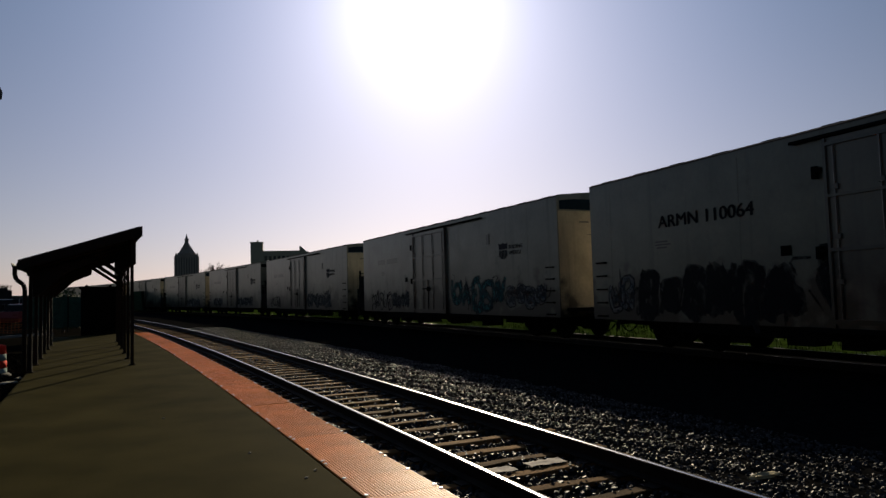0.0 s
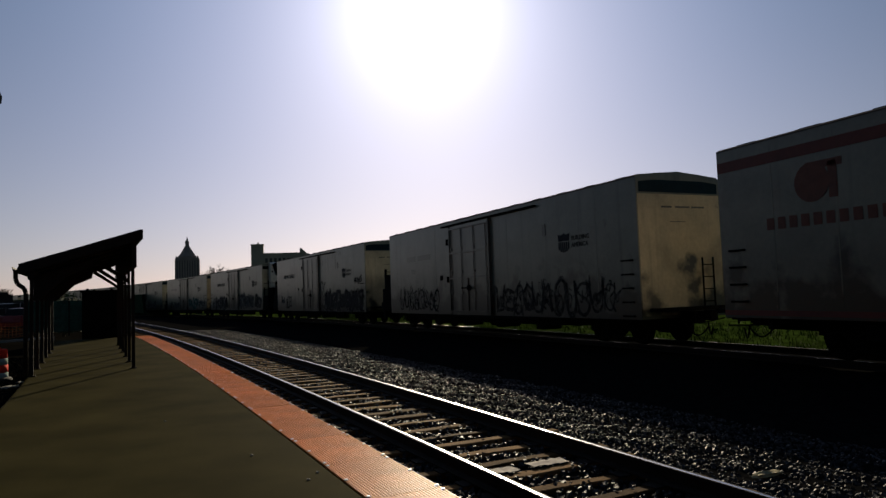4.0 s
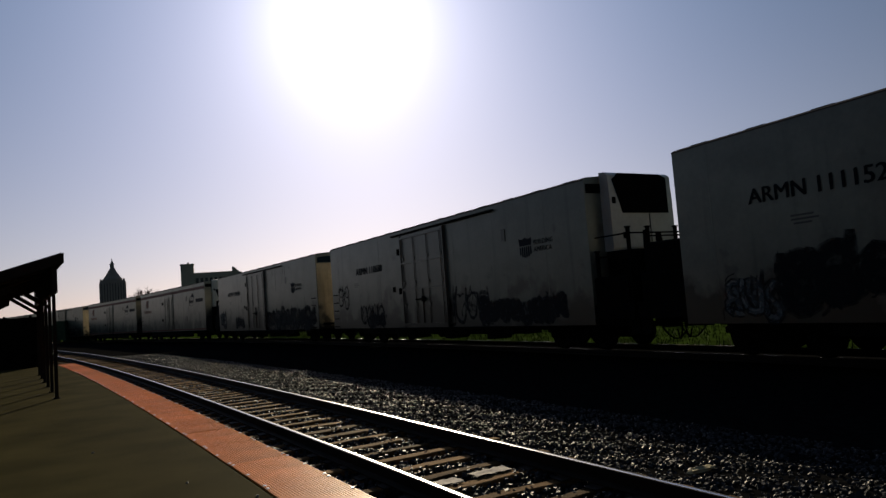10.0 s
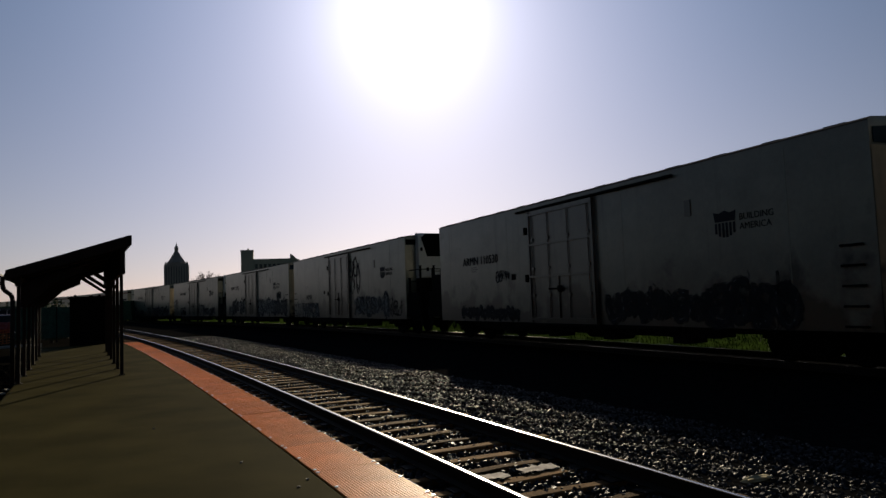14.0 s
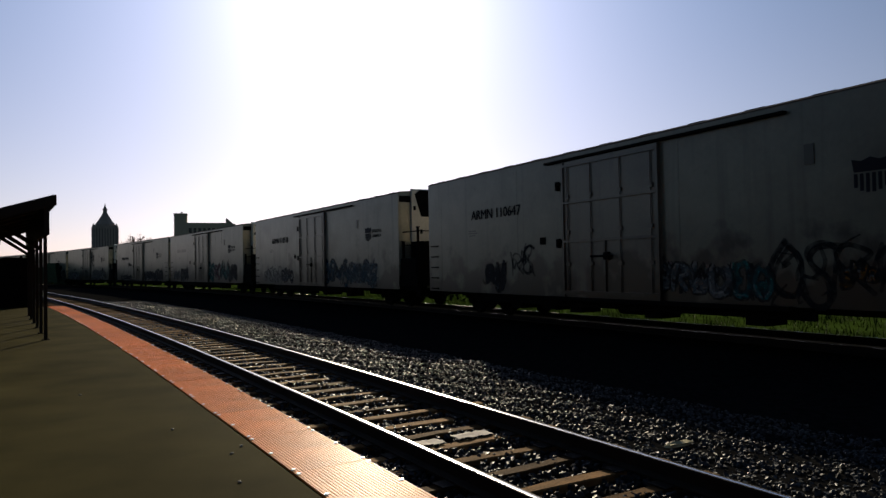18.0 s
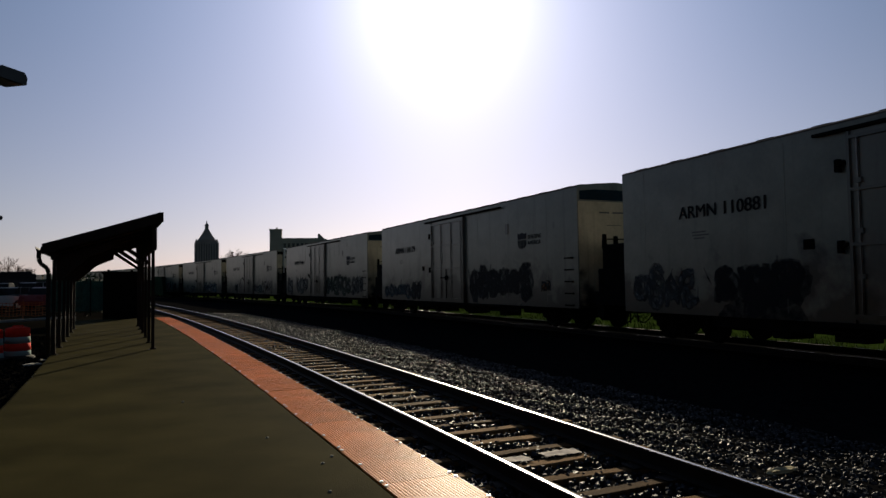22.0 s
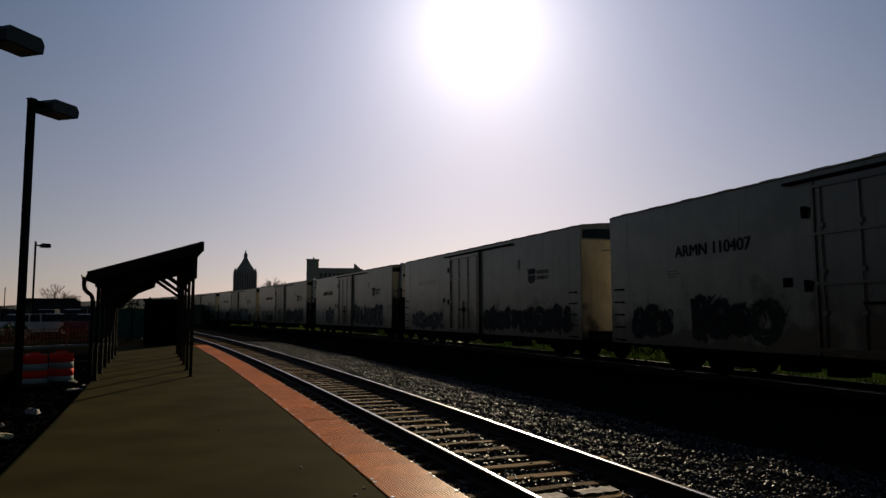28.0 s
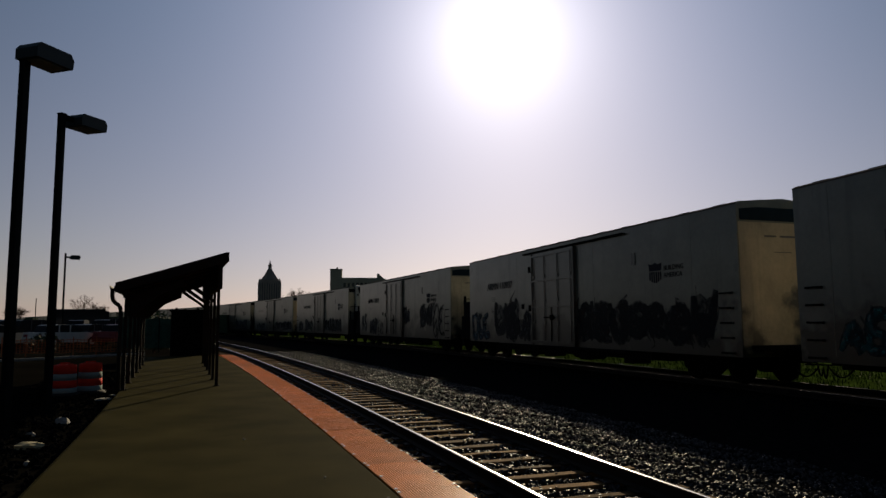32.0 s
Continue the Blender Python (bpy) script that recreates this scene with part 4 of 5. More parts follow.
def grey_car(k):
    L = 22.05
    c = thing("refrigerator_car", "dirty pale refrigerated boxcar with an orange-red stripe under the roof", "train car", group="cars of the freight train")
    part("body", once("cryobody", lambda: body_mesh(L, M_CRYO, True)), None, c)
    add_seams(c, L, M_CRYO, True)
    part("roof", once("cryoribs", lambda: roof_mesh(L, True)), None, c)
    part("underframe", once("cryounder", lambda: under_mesh(L)), None, c)
    bm = bmesh.new()
    box(bm, (-1.607, 0, 4.47), (0.008, L - 0.02, 0.25))
    part("stripe", once("stripe", lambda: mesh_of("stripe", bm, M_ORANGE)), None, c)
    bm = bmesh.new()
    box(bm, (-1.607, 0, 1.0), (0.01, L - 0.02, 0.12))
    part("stripe", once("stripe_low", lambda: mesh_of("stripe", bm, M_ORANGE)), None, c)
    add_truck(c, L / 2 - 3.4)
    add_truck(c, -L / 2 + 3.0)
    for y in (L / 2 - 10.33, L / 2 - 11.79):
        bm = bmesh.new()
        box(bm, (-1.625, 0, 2.7), (0.05, 1.42, 3.3))
        d = part("door", once("cryodoor", lambda: mesh_of("door", bm, M_CRYO)), None, c, at=pose(0, y, 0))
        for q in (-0.42, 0.5):
            part("locking_rod", once("rod", door_rod), None, d, at=pose(0.03, q, 0) @ Matrix.Diagonal((1, 1, 0.92, 1)))
        for z in (2.3, 1.1):
            bm = bmesh.new()
            box(bm, (-1.66, 0, 0), (0.03, 1.38, 0.05))
            part("door_bar", once("cryobar", lambda: mesh_of("door_bar", bm, M_DOORBAR)), None, d, at=pose(0, 0, z))
    for z in (2.0, 3.6):
        bm = bmesh.new()
        box(bm, (-1.65, 0, 0), (0.08, 0.1, 0.26))
        part("roller", once("cryoroller", lambda: mesh_of("roller", bm, M_BLACK)), None, c, at=pose(0, L / 2 - 8.8, z))
    add_end(c, L, False, "F", True)
    add_end(c, L, True, "R", True)
    part("emblem", once("emblem", emblem_mesh), None, c, at=on_side(2.6, 3.75, L))
    part("lettering", bars([(0.3 * i, 0.13, 0.2, 0.26) for i in range(10)], M_EMBLEM, "cryoword", "lettering"), None, c, at=on_side(1.5, 2.85, L))
    part("emblem", once("swoosh", swoosh_mesh), None, c, at=on_side(18.3, 3.42, L))
    part("sign", bars([(0, 0, 2.0, 0.3)], M_LOGO, "cryosign", "sign"), None, c, at=on_side(20.5, 3.45, L, 0.005, 0))
    for b, z in ((16.75, 3.72), (16.75, 1.95), (20.6, 1.5)):
        bm = bmesh.new()
        box(bm, (-1.612, 0, 0), (0.02, 0.32, 0.42))
        part("placard", once("cryoplac", lambda: mesh_of("placard", bm, M_DOOR)), None, c, at=pose(0, L / 2 - b, z))
    return c


WHITE_LABELS = {
    ("F", "F"): "dirty white refrigerated boxcar with plain ends and graffiti",
    ("F", "R"): "dirty white refrigerated boxcar with a cooling unit behind",
    ("R", "F"): "dirty white refrigerated boxcar with a railed deck in front",
    ("R", "R"): "dirty white refrigerated boxcar with railed decks at both ends",
}

TRAIN = []


def add_car(f0, fr, re, num, nb, nz, tags):
    """A car by its front's place at the start, its ends, its number and where that stands, and its graffiti."""
    k = len(TRAIN)
    if fr == "C":
        TRAIN.append((grey_car(k), f0, 22.05))
        return
    car = white_car(k, fr, re, num, nb, nz, k == 15, tags)
    if k == 15:
        part("graffiti_word", letters("FAVOR", 1.2, GRAFF["white"], 0.02), None, car, at=on_side(2.0, 0.84, 19.7, 0.012))
        for q, (dx, dz) in enumerate(((-0.09, -0.07), (0.08, 0.08), (0.09, -0.06), (-0.08, 0.09))):
            part("graffiti_shadow", letters("FAVOR", 1.2, GRAFF["black"], 0.05), None, car, at=on_side(2.0 + dx, 0.84 + dz, 19.7, 0.005 + 0.0012 * q))
    if k in (8, 12, 14, 17, 20, 22):
        streaks(car, 19.7, k, 11.3, 4.6, 9 if k in (8, 12) else 4)
    for back, length, top in {8: ((10.4, 9.0, 0.95),), 12: ((11.0, 8.4, 0.95),), 22: ((3.8, 2.6, 0.8), (11.2, 5.0, 0.8))}.get(k, ()):
        paint_patch(car, 19.7, k, back, length, top)
    TRAIN.append((car, f0, 19.7))


add_car(175.0, "F", "F", None, 2.45, 3.28, [])
add_car(151.0, "R", "F", None, 2.45, 3.28, [])
add_car(128.0, "F", "R", None, 2.45, 3.28, [])
add_car(105.1, "F", "F", None, 2.45, 3.28, [(11.5, 6.0, 0.9, 0.9, "grey", "dark")])
add_car(83.4, "F", "R", None, 2.45, 3.28, [(2.0, 4.0, 0.9, 0.9, "grey", "black"), (11.6, 5.5, 0.95, 0.8, "grey", "dark")])
add_car(61.7, "R", "F", None, 2.45, 3.28, [(1.4, 3.0, 0.9, 0.8, "none", "black"), (11.6, 5.0, 0.9, 1.0, "grey", "dark")])
add_car(38.99, "R", "F", None, 2.45, 3.28, [(1.4, 3.0, 0.85, 1.0, "none", "black"), (4.6, 2.2, 0.85, 0.9, "grey", "black"), (11.7, 4.4, 0.95, 1.4, "teal", "dark"), (16.3, 2.6, 1.0, 1.0, "white", "black")])
add_car(17.37, "F", "R", "ARMN 110064", 3.1, 3.27, [(0.9, 1.1, 1.0, 1.0, "white", "black"), (2.2, 5.2, 0.8, 1.5, "black", "black"), (8.0, 2.4, 0.9, 1.7, "black", "black"), (11.4, 5.6, 0.85, 1.6, "black", "grey"), (17.3, 2.0, 0.9, 1.3, "black", "black")])
add_car(-7.10, "R", "F", "ARMN 110862", 2.05, 3.28, [(1.2, 1.0, 1.2, 0.7, "white", "dark"), (2.6, 1.6, 1.0, 0.8, "none", "black"), (11.2, 1.0, 0.9, 2.0, "none", "black"), (12.2, 7.2, 0.9, 1.3, "black", "black"), (17.9, 1.3, 2.55, 0.35, "none", "black")])
add_car(-30.80, "R", "F", "", 2.45, 3.28, [(1.4, 4.8, 0.9, 1.0, "none", "black"), (11.5, 7.2, 0.9, 1.1, "none", "black")])
add_car(-53.61, "C", "C", None, 0, 0, [])
add_car(-77.93, "C", "C", None, 0, 0, [])
add_car(-103.89, "R", "F", "ARMN 110458", 2.6, 3.28, [(0.4, 1.6, 1.0, 1.2, "grey", "black"), (4.4, 2.0, 0.9, 0.8, "black", "black"), (11.4, 8.0, 0.8, 1.3, "black", "black")])
add_car(-125.83, "F", "R", "ARMN 110680", 3.25, 3.28, [(0.8, 1.5, 1.7, 1.2, "none", "black"), (3.6, 2.6, 0.8, 1.0, "none", "black"), (4.6, 1.6, 0.8, 0.8, "black", "black"), (11.6, 3.0, 0.9, 1.2, "none", "dark"), (14.0, 4.6, 0.85, 0.9, "black", "dark")])
add_car(-148.85, "R", "F", "ARMN 111152", 2.0, 3.28, [(1.2, 1.4, 0.85, 0.9, "white", "black"), (2.6, 2.4, 1.0, 1.4, "black", "black"), (5.2, 1.8, 0.9, 1.5, "black", "grey"), (9.4, 1.3, 2.1, 0.8, "black", "black"), (11.2, 4.6, 0.85, 1.5, "black", "white"), (15.8, 3.4, 0.85, 1.3, "black", "grey"), (16.6, 1.2, 2.05, 0.7, "black", "black")])
add_car(-169.93, "F", "R", "ARMN 110645", 3.0, 2.0, [(11.7, 1.5, 2.9, 1.5, "none", "black"), (12.1, 1.5, 2.3, 1.6, "none", "black"), (12.6, 5.0, 0.85, 1.3, "black", "white"), (17.6, 1.6, 0.9, 0.9, "none", "black"), (0.5, 1.3, 0.9, 1.0, "none", "white")])
add_car(-193.64, "R", "F", "ARMN 110530", 2.25, 3.0, [(5.0, 1.0, 2.3, 0.4, "none", "dark"), (2.0, 4.6, 0.85, 0.5, "dark", "black"), (11.6, 6.4, 0.85, 1.0, "dark", "black")])
add_car(-214.15, "F", "R", None, 2.45, 3.28, [(1.2, 2.0, 0.9, 0.8, "grey", "dark"), (3.6, 2.4, 0.85, 1.1, "black", "black"), (11.6, 1.7, 0.95, 1.4, "teal", "black"), (13.3, 1.5, 0.95, 1.3, "pink", "black"), (14.8, 1.7, 0.95, 1.4, "teal", "black"), (16.5, 2.0, 0.9, 1.3, "black", "black")])
add_car(-236.62, "F", "R", "ARMN 110518", 3.3, 3.25, [(1.8, 3.2, 0.85, 0.9, "none", "white"), (5.0, 2.0, 0.85, 0.9, "grey", "dark"), (11.5, 3.2, 0.85, 1.3, "blue", "dark"), (14.7, 3.0, 0.85, 1.1, "grey", "blue")])
add_car(-258.99, "F", "R", "ARMN 110647", 3.15, 3.28, [(4.0, 1.2, 0.9, 0.9, "dark", "black"), (5.6, 1.2, 1.4, 0.8, "none", "black"), (11.6, 2.2, 0.85, 0.95, "white", "black"), (13.8, 1.0, 0.85, 0.9, "teal", "dark"), (14.8, 3.4, 0.9, 1.2, "none", "black"), (16.2, 0.7, 1.2, 0.35, "orange", "black")])
add_car(-282.02, "R", "F", "ARMN 111467", 2.65, 3.28, [(0.4, 1.7, 0.9, 1.3, "grey", "black"), (3.4, 3.0, 0.9, 1.45, "grey", "black"), (11.3, 5.4, 0.9, 1.5, "green", "black"), (16.8, 2.2, 0.9, 1.35, "grey", "black")])
add_car(-304.37, "R", "F", "ARMN 110179", 2.3, 3.28, [(0.6, 4.2, 0.9, 0.7, "blue", "dark"), (4.8, 1.2, 0.9, 0.8, "black", "black"), (11.6, 5.2, 0.9, 1.4, "black", "black"), (17.4, 0.6, 1.2, 0.5, "orange", "dark")])
add_car(-326.58, "R", "F", "ARMN 110881", 2.45, 3.28, [(0.5, 2.6, 0.9, 1.1, "grey", "dark"), (3.6, 2.8, 0.85, 1.3, "black", "black"), (11.4, 1.6, 0.8, 1.6, "black", "black"), (13.0, 3.2, 0.85, 1.7, "white", "black"), (16.4, 1.4, 0.8, 1.0, "black", "black")])
add_car(-348.09, "F", "R", "ARMN 110550", 3.6, 3.28, [(1.6, 5.4, 0.9, 1.2, "none", "black"), (4.0, 2.4, 0.85, 0.8, "black", "black"), (12.4, 6.4, 0.85, 1.3, "black", "dark")])
add_car(-371.35, "R", "R", "ARMN 111383", 2.45, 3.28, [(0.5, 2.6, 0.9, 1.2, "none", "bright"), (3.4, 2.6, 0.9, 1.4, "black", "white"), (8.6, 1.0, 3.3, 0.6, "teal", "dark"), (7.8, 3.4, 0.9, 1.2, "none", "bright"), (11.4, 6.6, 0.9, 1.4, "black", "grey")])
add_car(-393.7, "F", "F", None, 2.45, 3.28, [(1.4, 5.0, 0.9, 0.9, "grey", "dark"), (11.5, 7.6, 0.9, 1.1, "black", "black")])
add_car(-415.36, "F", "R", "ARMN 110407", 3.35, 3.28, [(1.2, 2.0, 0.9, 1.1, "black", "black"), (4.0, 2.2, 0.9, 1.2, "black", "black"), (6.2, 1.0, 0.9, 1.1, "green", "black"), (11.4, 6.2, 0.9, 1.3, "black", "black")])
add_car(-438.76, "R", "F", "ARMN 110019", 2.45, 3.28, [(0.6, 1.6, 1.0, 1.4, "grey", "black"), (3.0, 2.0, 0.9, 1.2, "black", "black"), (5.2, 1.4, 0.85, 1.0, "none", "black"), (11.4, 1.2, 1.6, 1.2, "black", "black"), (14.6, 2.2, 1.3, 1.8, "black", "black"), (17.0, 1.8, 0.9, 1.8, "none", "black")])
add_car(-461.39, "R", "F", "ARMN 110937", 2.45, 3.28, [(0.4, 2.2, 0.9, 1.3, "blue", "black"), (3.4, 2.6, 0.9, 1.9, "black", "black"), (6.0, 1.2, 0.9, 1.2, "dark", "black"), (11.4, 7.4, 0.9, 1.6, "black", "black")])
add_car(-483.1, "F", "F", None, 2.45, 3.28, [(1.2, 5.4, 0.9, 1.0, "teal", "dark"), (11.4, 6.4, 0.9, 1.3, "black", "black")])
add_car(-505.0, "F", "R", None, 2.45, 3.28, [(11.4, 6.4, 0.9, 1.3, "black", "black")])
add_car(-528.5, "R", "F", None, 2.45, 3.28, [])

# ---- shelter ----
SH = 17.5
sh = thing("platform_shelter", "dark brown open shelter with a sloping roof on thin posts", "shelter", near_pose(SH))


def sh_part(name, bm, mat=M_STEEL, parent=None, label=""):
    return part(name, bm, mat, parent or sh, label)


bm = bmesh.new()
prism(bm, [(-4.81, 2.25), (-2.47, 2.98), (-2.47, 3.12), (-4.81, 2.37)], "y", -0.65, 10.9)
roof = sh_part("roof", bm, M_ROOFING, label="sloping sheet roof with a deep fascia")
for k in range(24):
    bm = bmesh.new()
    prism(bm, [(-4.80, 2.373), (-2.48, 3.121), (-2.48, 3.145), (-4.80, 2.397)], "y", -0.6 + k * 0.49, -0.57 + k * 0.49)
    sh_part("roof_seam", bm, M_ROOFING, roof)
for y0, y1 in ((-0.70, -0.65), (10.9, 10.95)):
    bm = bmesh.new()
    prism(bm, [(-4.83, 2.17), (-2.44, 2.91), (-2.44, 3.135), (-4.83, 2.39)], "y", y0, y1)
    sh_part("fascia", bm, M_STEEL, roof)
bm = bmesh.new()
prism(bm, [(-2.62, 2.72), (-2.44, 2.93), (-2.44, 3.1), (-2.47, 2.98), (-2.62, 2.90)], "y", -0.65, 10.9)
sh_part("soffit", bm, M_STEEL, roof)
# gutter and downspout
bm = bmesh.new()
prism(bm, [(-4.95, 2.33), (-4.93, 2.24), (-4.84, 2.24), (-4.82, 2.33), (-4.84, 2.33), (-4.86, 2.26), (-4.92, 2.26), (-4.94, 2.33)], "y", -0.7, 10.9)
sh_part("gutter", bm, label="narrow metal gutter")
bm = bmesh.new()
pts = [(-4.89, -0.55, 2.26), (-4.89, -0.55, 2.08), (-4.86, -0.53, 1.98), (-4.74, -0.5, 1.88), (-4.71, -0.5, 1.78), (-4.71, -0.5, 0.05)]
for a, b in zip(pts, pts[1:]):
    tube(bm, a, b, 0.045, 10)
sh_part("downspout", bm, label="bent metal downspout")
# beams along both rows of posts
for o, z in ((-2.62, 2.6), (-4.62, 2.16)):
    bm = bmesh.new()
    box(bm, (o, 4.9, z), (0.1, 11.0, 0.62 if o > -3 else 0.2))
    sh_part("beam", bm)
for k in range(6):
    y = k * 1.87
    for o, h, dy in ((-2.62, 2.7, 0.0), (-4.62, 2.1, -0.25)):
        bm = bmesh.new()
        box(bm, (o, y + dy, h / 2), (0.07, 0.07, h))
        p = sh_part("post", bm)
        bm = bmesh.new()
        box(bm, (o, y + dy, 0.012), (0.14, 0.14, 0.016))
        for ax, ay in ((-0.055, -0.055), (0.055, -0.055), (0.055, 0.055), (-0.055, 0.055)):
            tube(bm, (o + ax, y + dy + ay, 0.02), (o + ax, y + dy + ay, 0.03), 0.008, 6)
        sh_part("base_plate", bm, M_STEEL, p)
    bm = bmesh.new()
    prism(bm, [(-4.75, 2.18), (-2.5, 2.9), (-2.5, 2.975), (-4.75, 2.255)], "y", y - 0.05, y + 0.05)
    sh_part("rafter", bm)
    bm = bmesh.new()
    prism(bm, [(-4.58, 1.62), (-4.5, 1.62), (-3.95, 2.13), (-3.42, 2.36), (-3.42, 2.48), (-4.0, 2.32), (-4.58, 2.12)], "y", y - 0.29, y - 0.21)
    sh_part("knee_brace", bm)
    if k % 2 == 0:
        continue
    bm = bmesh.new()
    prism(bm, [(-2.64, 2.0), (-2.64, 2.1), (-3.3, 2.6), (-3.42, 2.54)], "y", y - 0.03, y + 0.03)
    sh_part("knee_brace", bm)
for k in range(4):
    bm = bmesh.new()
    o = -4.3 + k * 0.5
    box(bm, (o, 5.1, 2.31 + 0.1 + (o + 4.81) * 0.318 - 0.14), (0.08, 11.2, 0.1))
    sh_part("purlin", bm)


# ---- parking lot lamps ----
def lot_lamp(x, y, top, rz, on_top, ln=0.6, y0=-0.25, y1=0.25, lift=-0.12):
    """A square pole with a shoebox head, set on the pole's top or held out on a short arm."""
    lp = thing("street_lamp", "dark bronze parking lot lamp on a square pole", "street lamp", pose(x, y, -0.2, 0, 0, rz), "parking lot lamps")
    h = top + 0.2
    bm = bmesh.new()
    box(bm, (0, 0, h / 2), (0.108, 0.108, h))
    part("pole", bm, M_LAMP, lp)
    dz = 0.0 if on_top else lift
    x0 = -0.1 if on_top else 0.26
    if not on_top:
        bm = bmesh.new()
        box(bm, (0.17, 0, h - 0.1 + dz), (0.24, 0.07, 0.1))
        part("arm", bm, M_LAMP, lp)
        bm = bmesh.new()
        box(bm, (0, 0, h + 0.01), (0.13, 0.13, 0.02))
        part("cap", bm, M_LAMP, lp)
    bm = bmesh.new()
    prism(bm, [(x0, h - 0.22 + dz), (x0 + ln, h - 0.22 + dz), (x0 + ln + 0.02, h - 0.08 + dz), (x0 + ln - 0.04, h + 0.02 + dz), (x0 + 0.06, h + 0.02 + dz), (x0, h - 0.06 + dz)], "y", y0, y1)
    hd = part("lamp_head", bm, M_HEAD_LIT, lp)
    bm = bmesh.new()
    box(bm, (x0 + ln / 2, (y0 + y1) / 2, h - 0.226 + dz), (ln - 0.16, y1 - y0 - 0.12, 0.014))
    part("lens", bm, M_LENS, hd, "flat dull glass lens")


lot_lamp(-7.445, 9.56, 5.74, 78, True, 0.66, -0.35, 0.09)
lot_lamp(-8.96, 12.6, 5.64, 78, False, 0.64, lift=0.06)
lot_lamp(-28.7, 41.4, 5.84, 40, False, 0.56)


# ---- tower and buildings behind the train ----
TW = 2.1
tower = thing("office_tower", "distant stone office tower with stepped top and spire", "tower", pose(-206.5 * TW, 563 * TW, -2, 0, 0, 20))


def ring_stack(bm, rows, n, turn=0.0):
    """Stack of (radius, z) rings with n sides."""
    rings = [[bm.verts.new((r * math.cos(turn + i * math.tau / n), r * math.sin(turn + i * math.tau / n), z)) for i in range(n)] for r, z in rows]
    for a, b in zip(rings, rings[1:]):
        for i in range(n):
            bm.faces.new((a[i], a[(i + 1) % n], b[(i + 1) % n], b[i]))
    bm.faces.new(rings[0][::-1]), bm.faces.new(rings[-1])


q = math.pi / 4
bm = bmesh.new()
ring_stack(bm, [(r * TW, z * TW) for r, z in ((13.2, -1), (13.2, 33.0), (12.6, 33.1), (12.6, 34.2))], 4, q)
part("shaft", bm, M_STONE, tower)
for sx in (-1, 1):
    for sy in (-1, 1):
        bm = bmesh.new()
        box(bm, (sx * 7.9 * TW, sy * 7.9 * TW, 34.8 * TW), (1.6 * TW, 1.6 * TW, 1.8 * TW), None, 0.6)
        part("pinnacle", bm, M_STONE, tower)
bm = bmesh.new()
ring_stack(bm, [(r * TW, z * TW) for r, z in ((7.6, 34.1), (7.6, 35.8), (6.9, 36.3), (5.3, 38.5), (3.8, 40.8), (2.5, 43.0), (1.9, 44.2))], 8, q / 2)
part("mansard", bm, M_STONE, tower)
bm = bmesh.new()
ring_stack(bm, [(r * TW, z * TW) for r, z in ((1.6, 44.1), (1.6, 47.2), (1.9, 47.3), (1.9, 47.6), (1.2, 48.2), (0.6, 49.6), (0.3, 51.0), (0.12, 52.0))], 8, q / 2)
part("lantern", bm, M_STONE, tower)
for k in range(9):
    for f in range(4):
        bm = bmesh.new()
        box(bm, ((-7.6 + k * 1.9) * TW, -9.36 * TW, 16.5 * TW), (0.4 * TW, 0.06 * TW, 31 * TW))
        part("window_strip", bm, M_PANE, tower, at=pose(0, 0, 0, 0, 0, 90 * f))

bld = thing("warehouse", "distant flat-roofed masonry block with a stair tower", "building", pose(-92.8, 337.5, -2, 0, 0, 13))
bm = bmesh.new()
box(bm, (2.9, 4, 14.1), (5.8, 8, 28.4))
part("stair_tower", bm, M_MASON, bld)
bm = bmesh.new()
box(bm, (14.6, 5, 12.2), (17.6, 9, 24.5))
part("wall", bm, M_MASON, bld)
bm = bmesh.new()
box(bm, (2.9, 4, 28.6), (6.2, 8.4, 0.5))
part("parapet", bm, M_MASON, bld)
bm = bmesh.new()
prism(bm, [(23.4, 24.2), (26.8, 24.0), (24.0, 26.6), (23.4, 26.6)], "y", 1, 8)
part("roof_hood", bm, M_MASON, bld)
bm = bmesh.new()
box(bm, (25.6, 5, 12), (4.4, 9, 24))
part("annex", bm, M_MASON, bld)
bm = bmesh.new()
tube(bm, (3.4, 1, 28.5), (3.4, 1, 29.6), 0.4, 8)
part("vent", bm, M_MASON, bld)
for r in range(5):
    for k in range(8):
        bm = bmesh.new()
        box(bm, (7.2 + k * 2.1, 0.48, 4 + r * 4.2), (1.3, 0.1, 2.2))
        part("window", bm, M_PANE, bld)


# ---- bare trees ----
def bare_tree(x, y, z, height, seed, spread=0.5):
    rnd = random.Random(seed)
    t = thing("tree", "bare leafless tree with fine spreading twigs", "tree", pose(x, y, z))
    trunk, twigs = bmesh.new(), bmesh.new()

    def grow(p, d, length, r, level):
        e = p + d * length
        r = max(r, height * 0.0021)
        tube(trunk if level < 2 else twigs, p, e, r, 6 if level < 2 else 4, r * 0.7)
        if level == 5:
            return
        for _ in range(4 if level < 3 else 3):
            nd = (d + Vector((rnd.gauss(0, spread), rnd.gauss(0, spread), rnd.gauss(0.12, 0.25)))).normalized()
            grow(p + d * length * rnd.uniform(0.55, 1.0), nd, length * rnd.uniform(0.6, 0.8), r * 0.55, level + 1)

    grow(Vector((0, 0, 0)), Vector((0, 0, 1)), height * 0.3, height * 0.02, 0)
    part("trunk", trunk, M_BARK, t)
    tagged(part("crown", twigs, M_TWIG, t), kind="stuff")


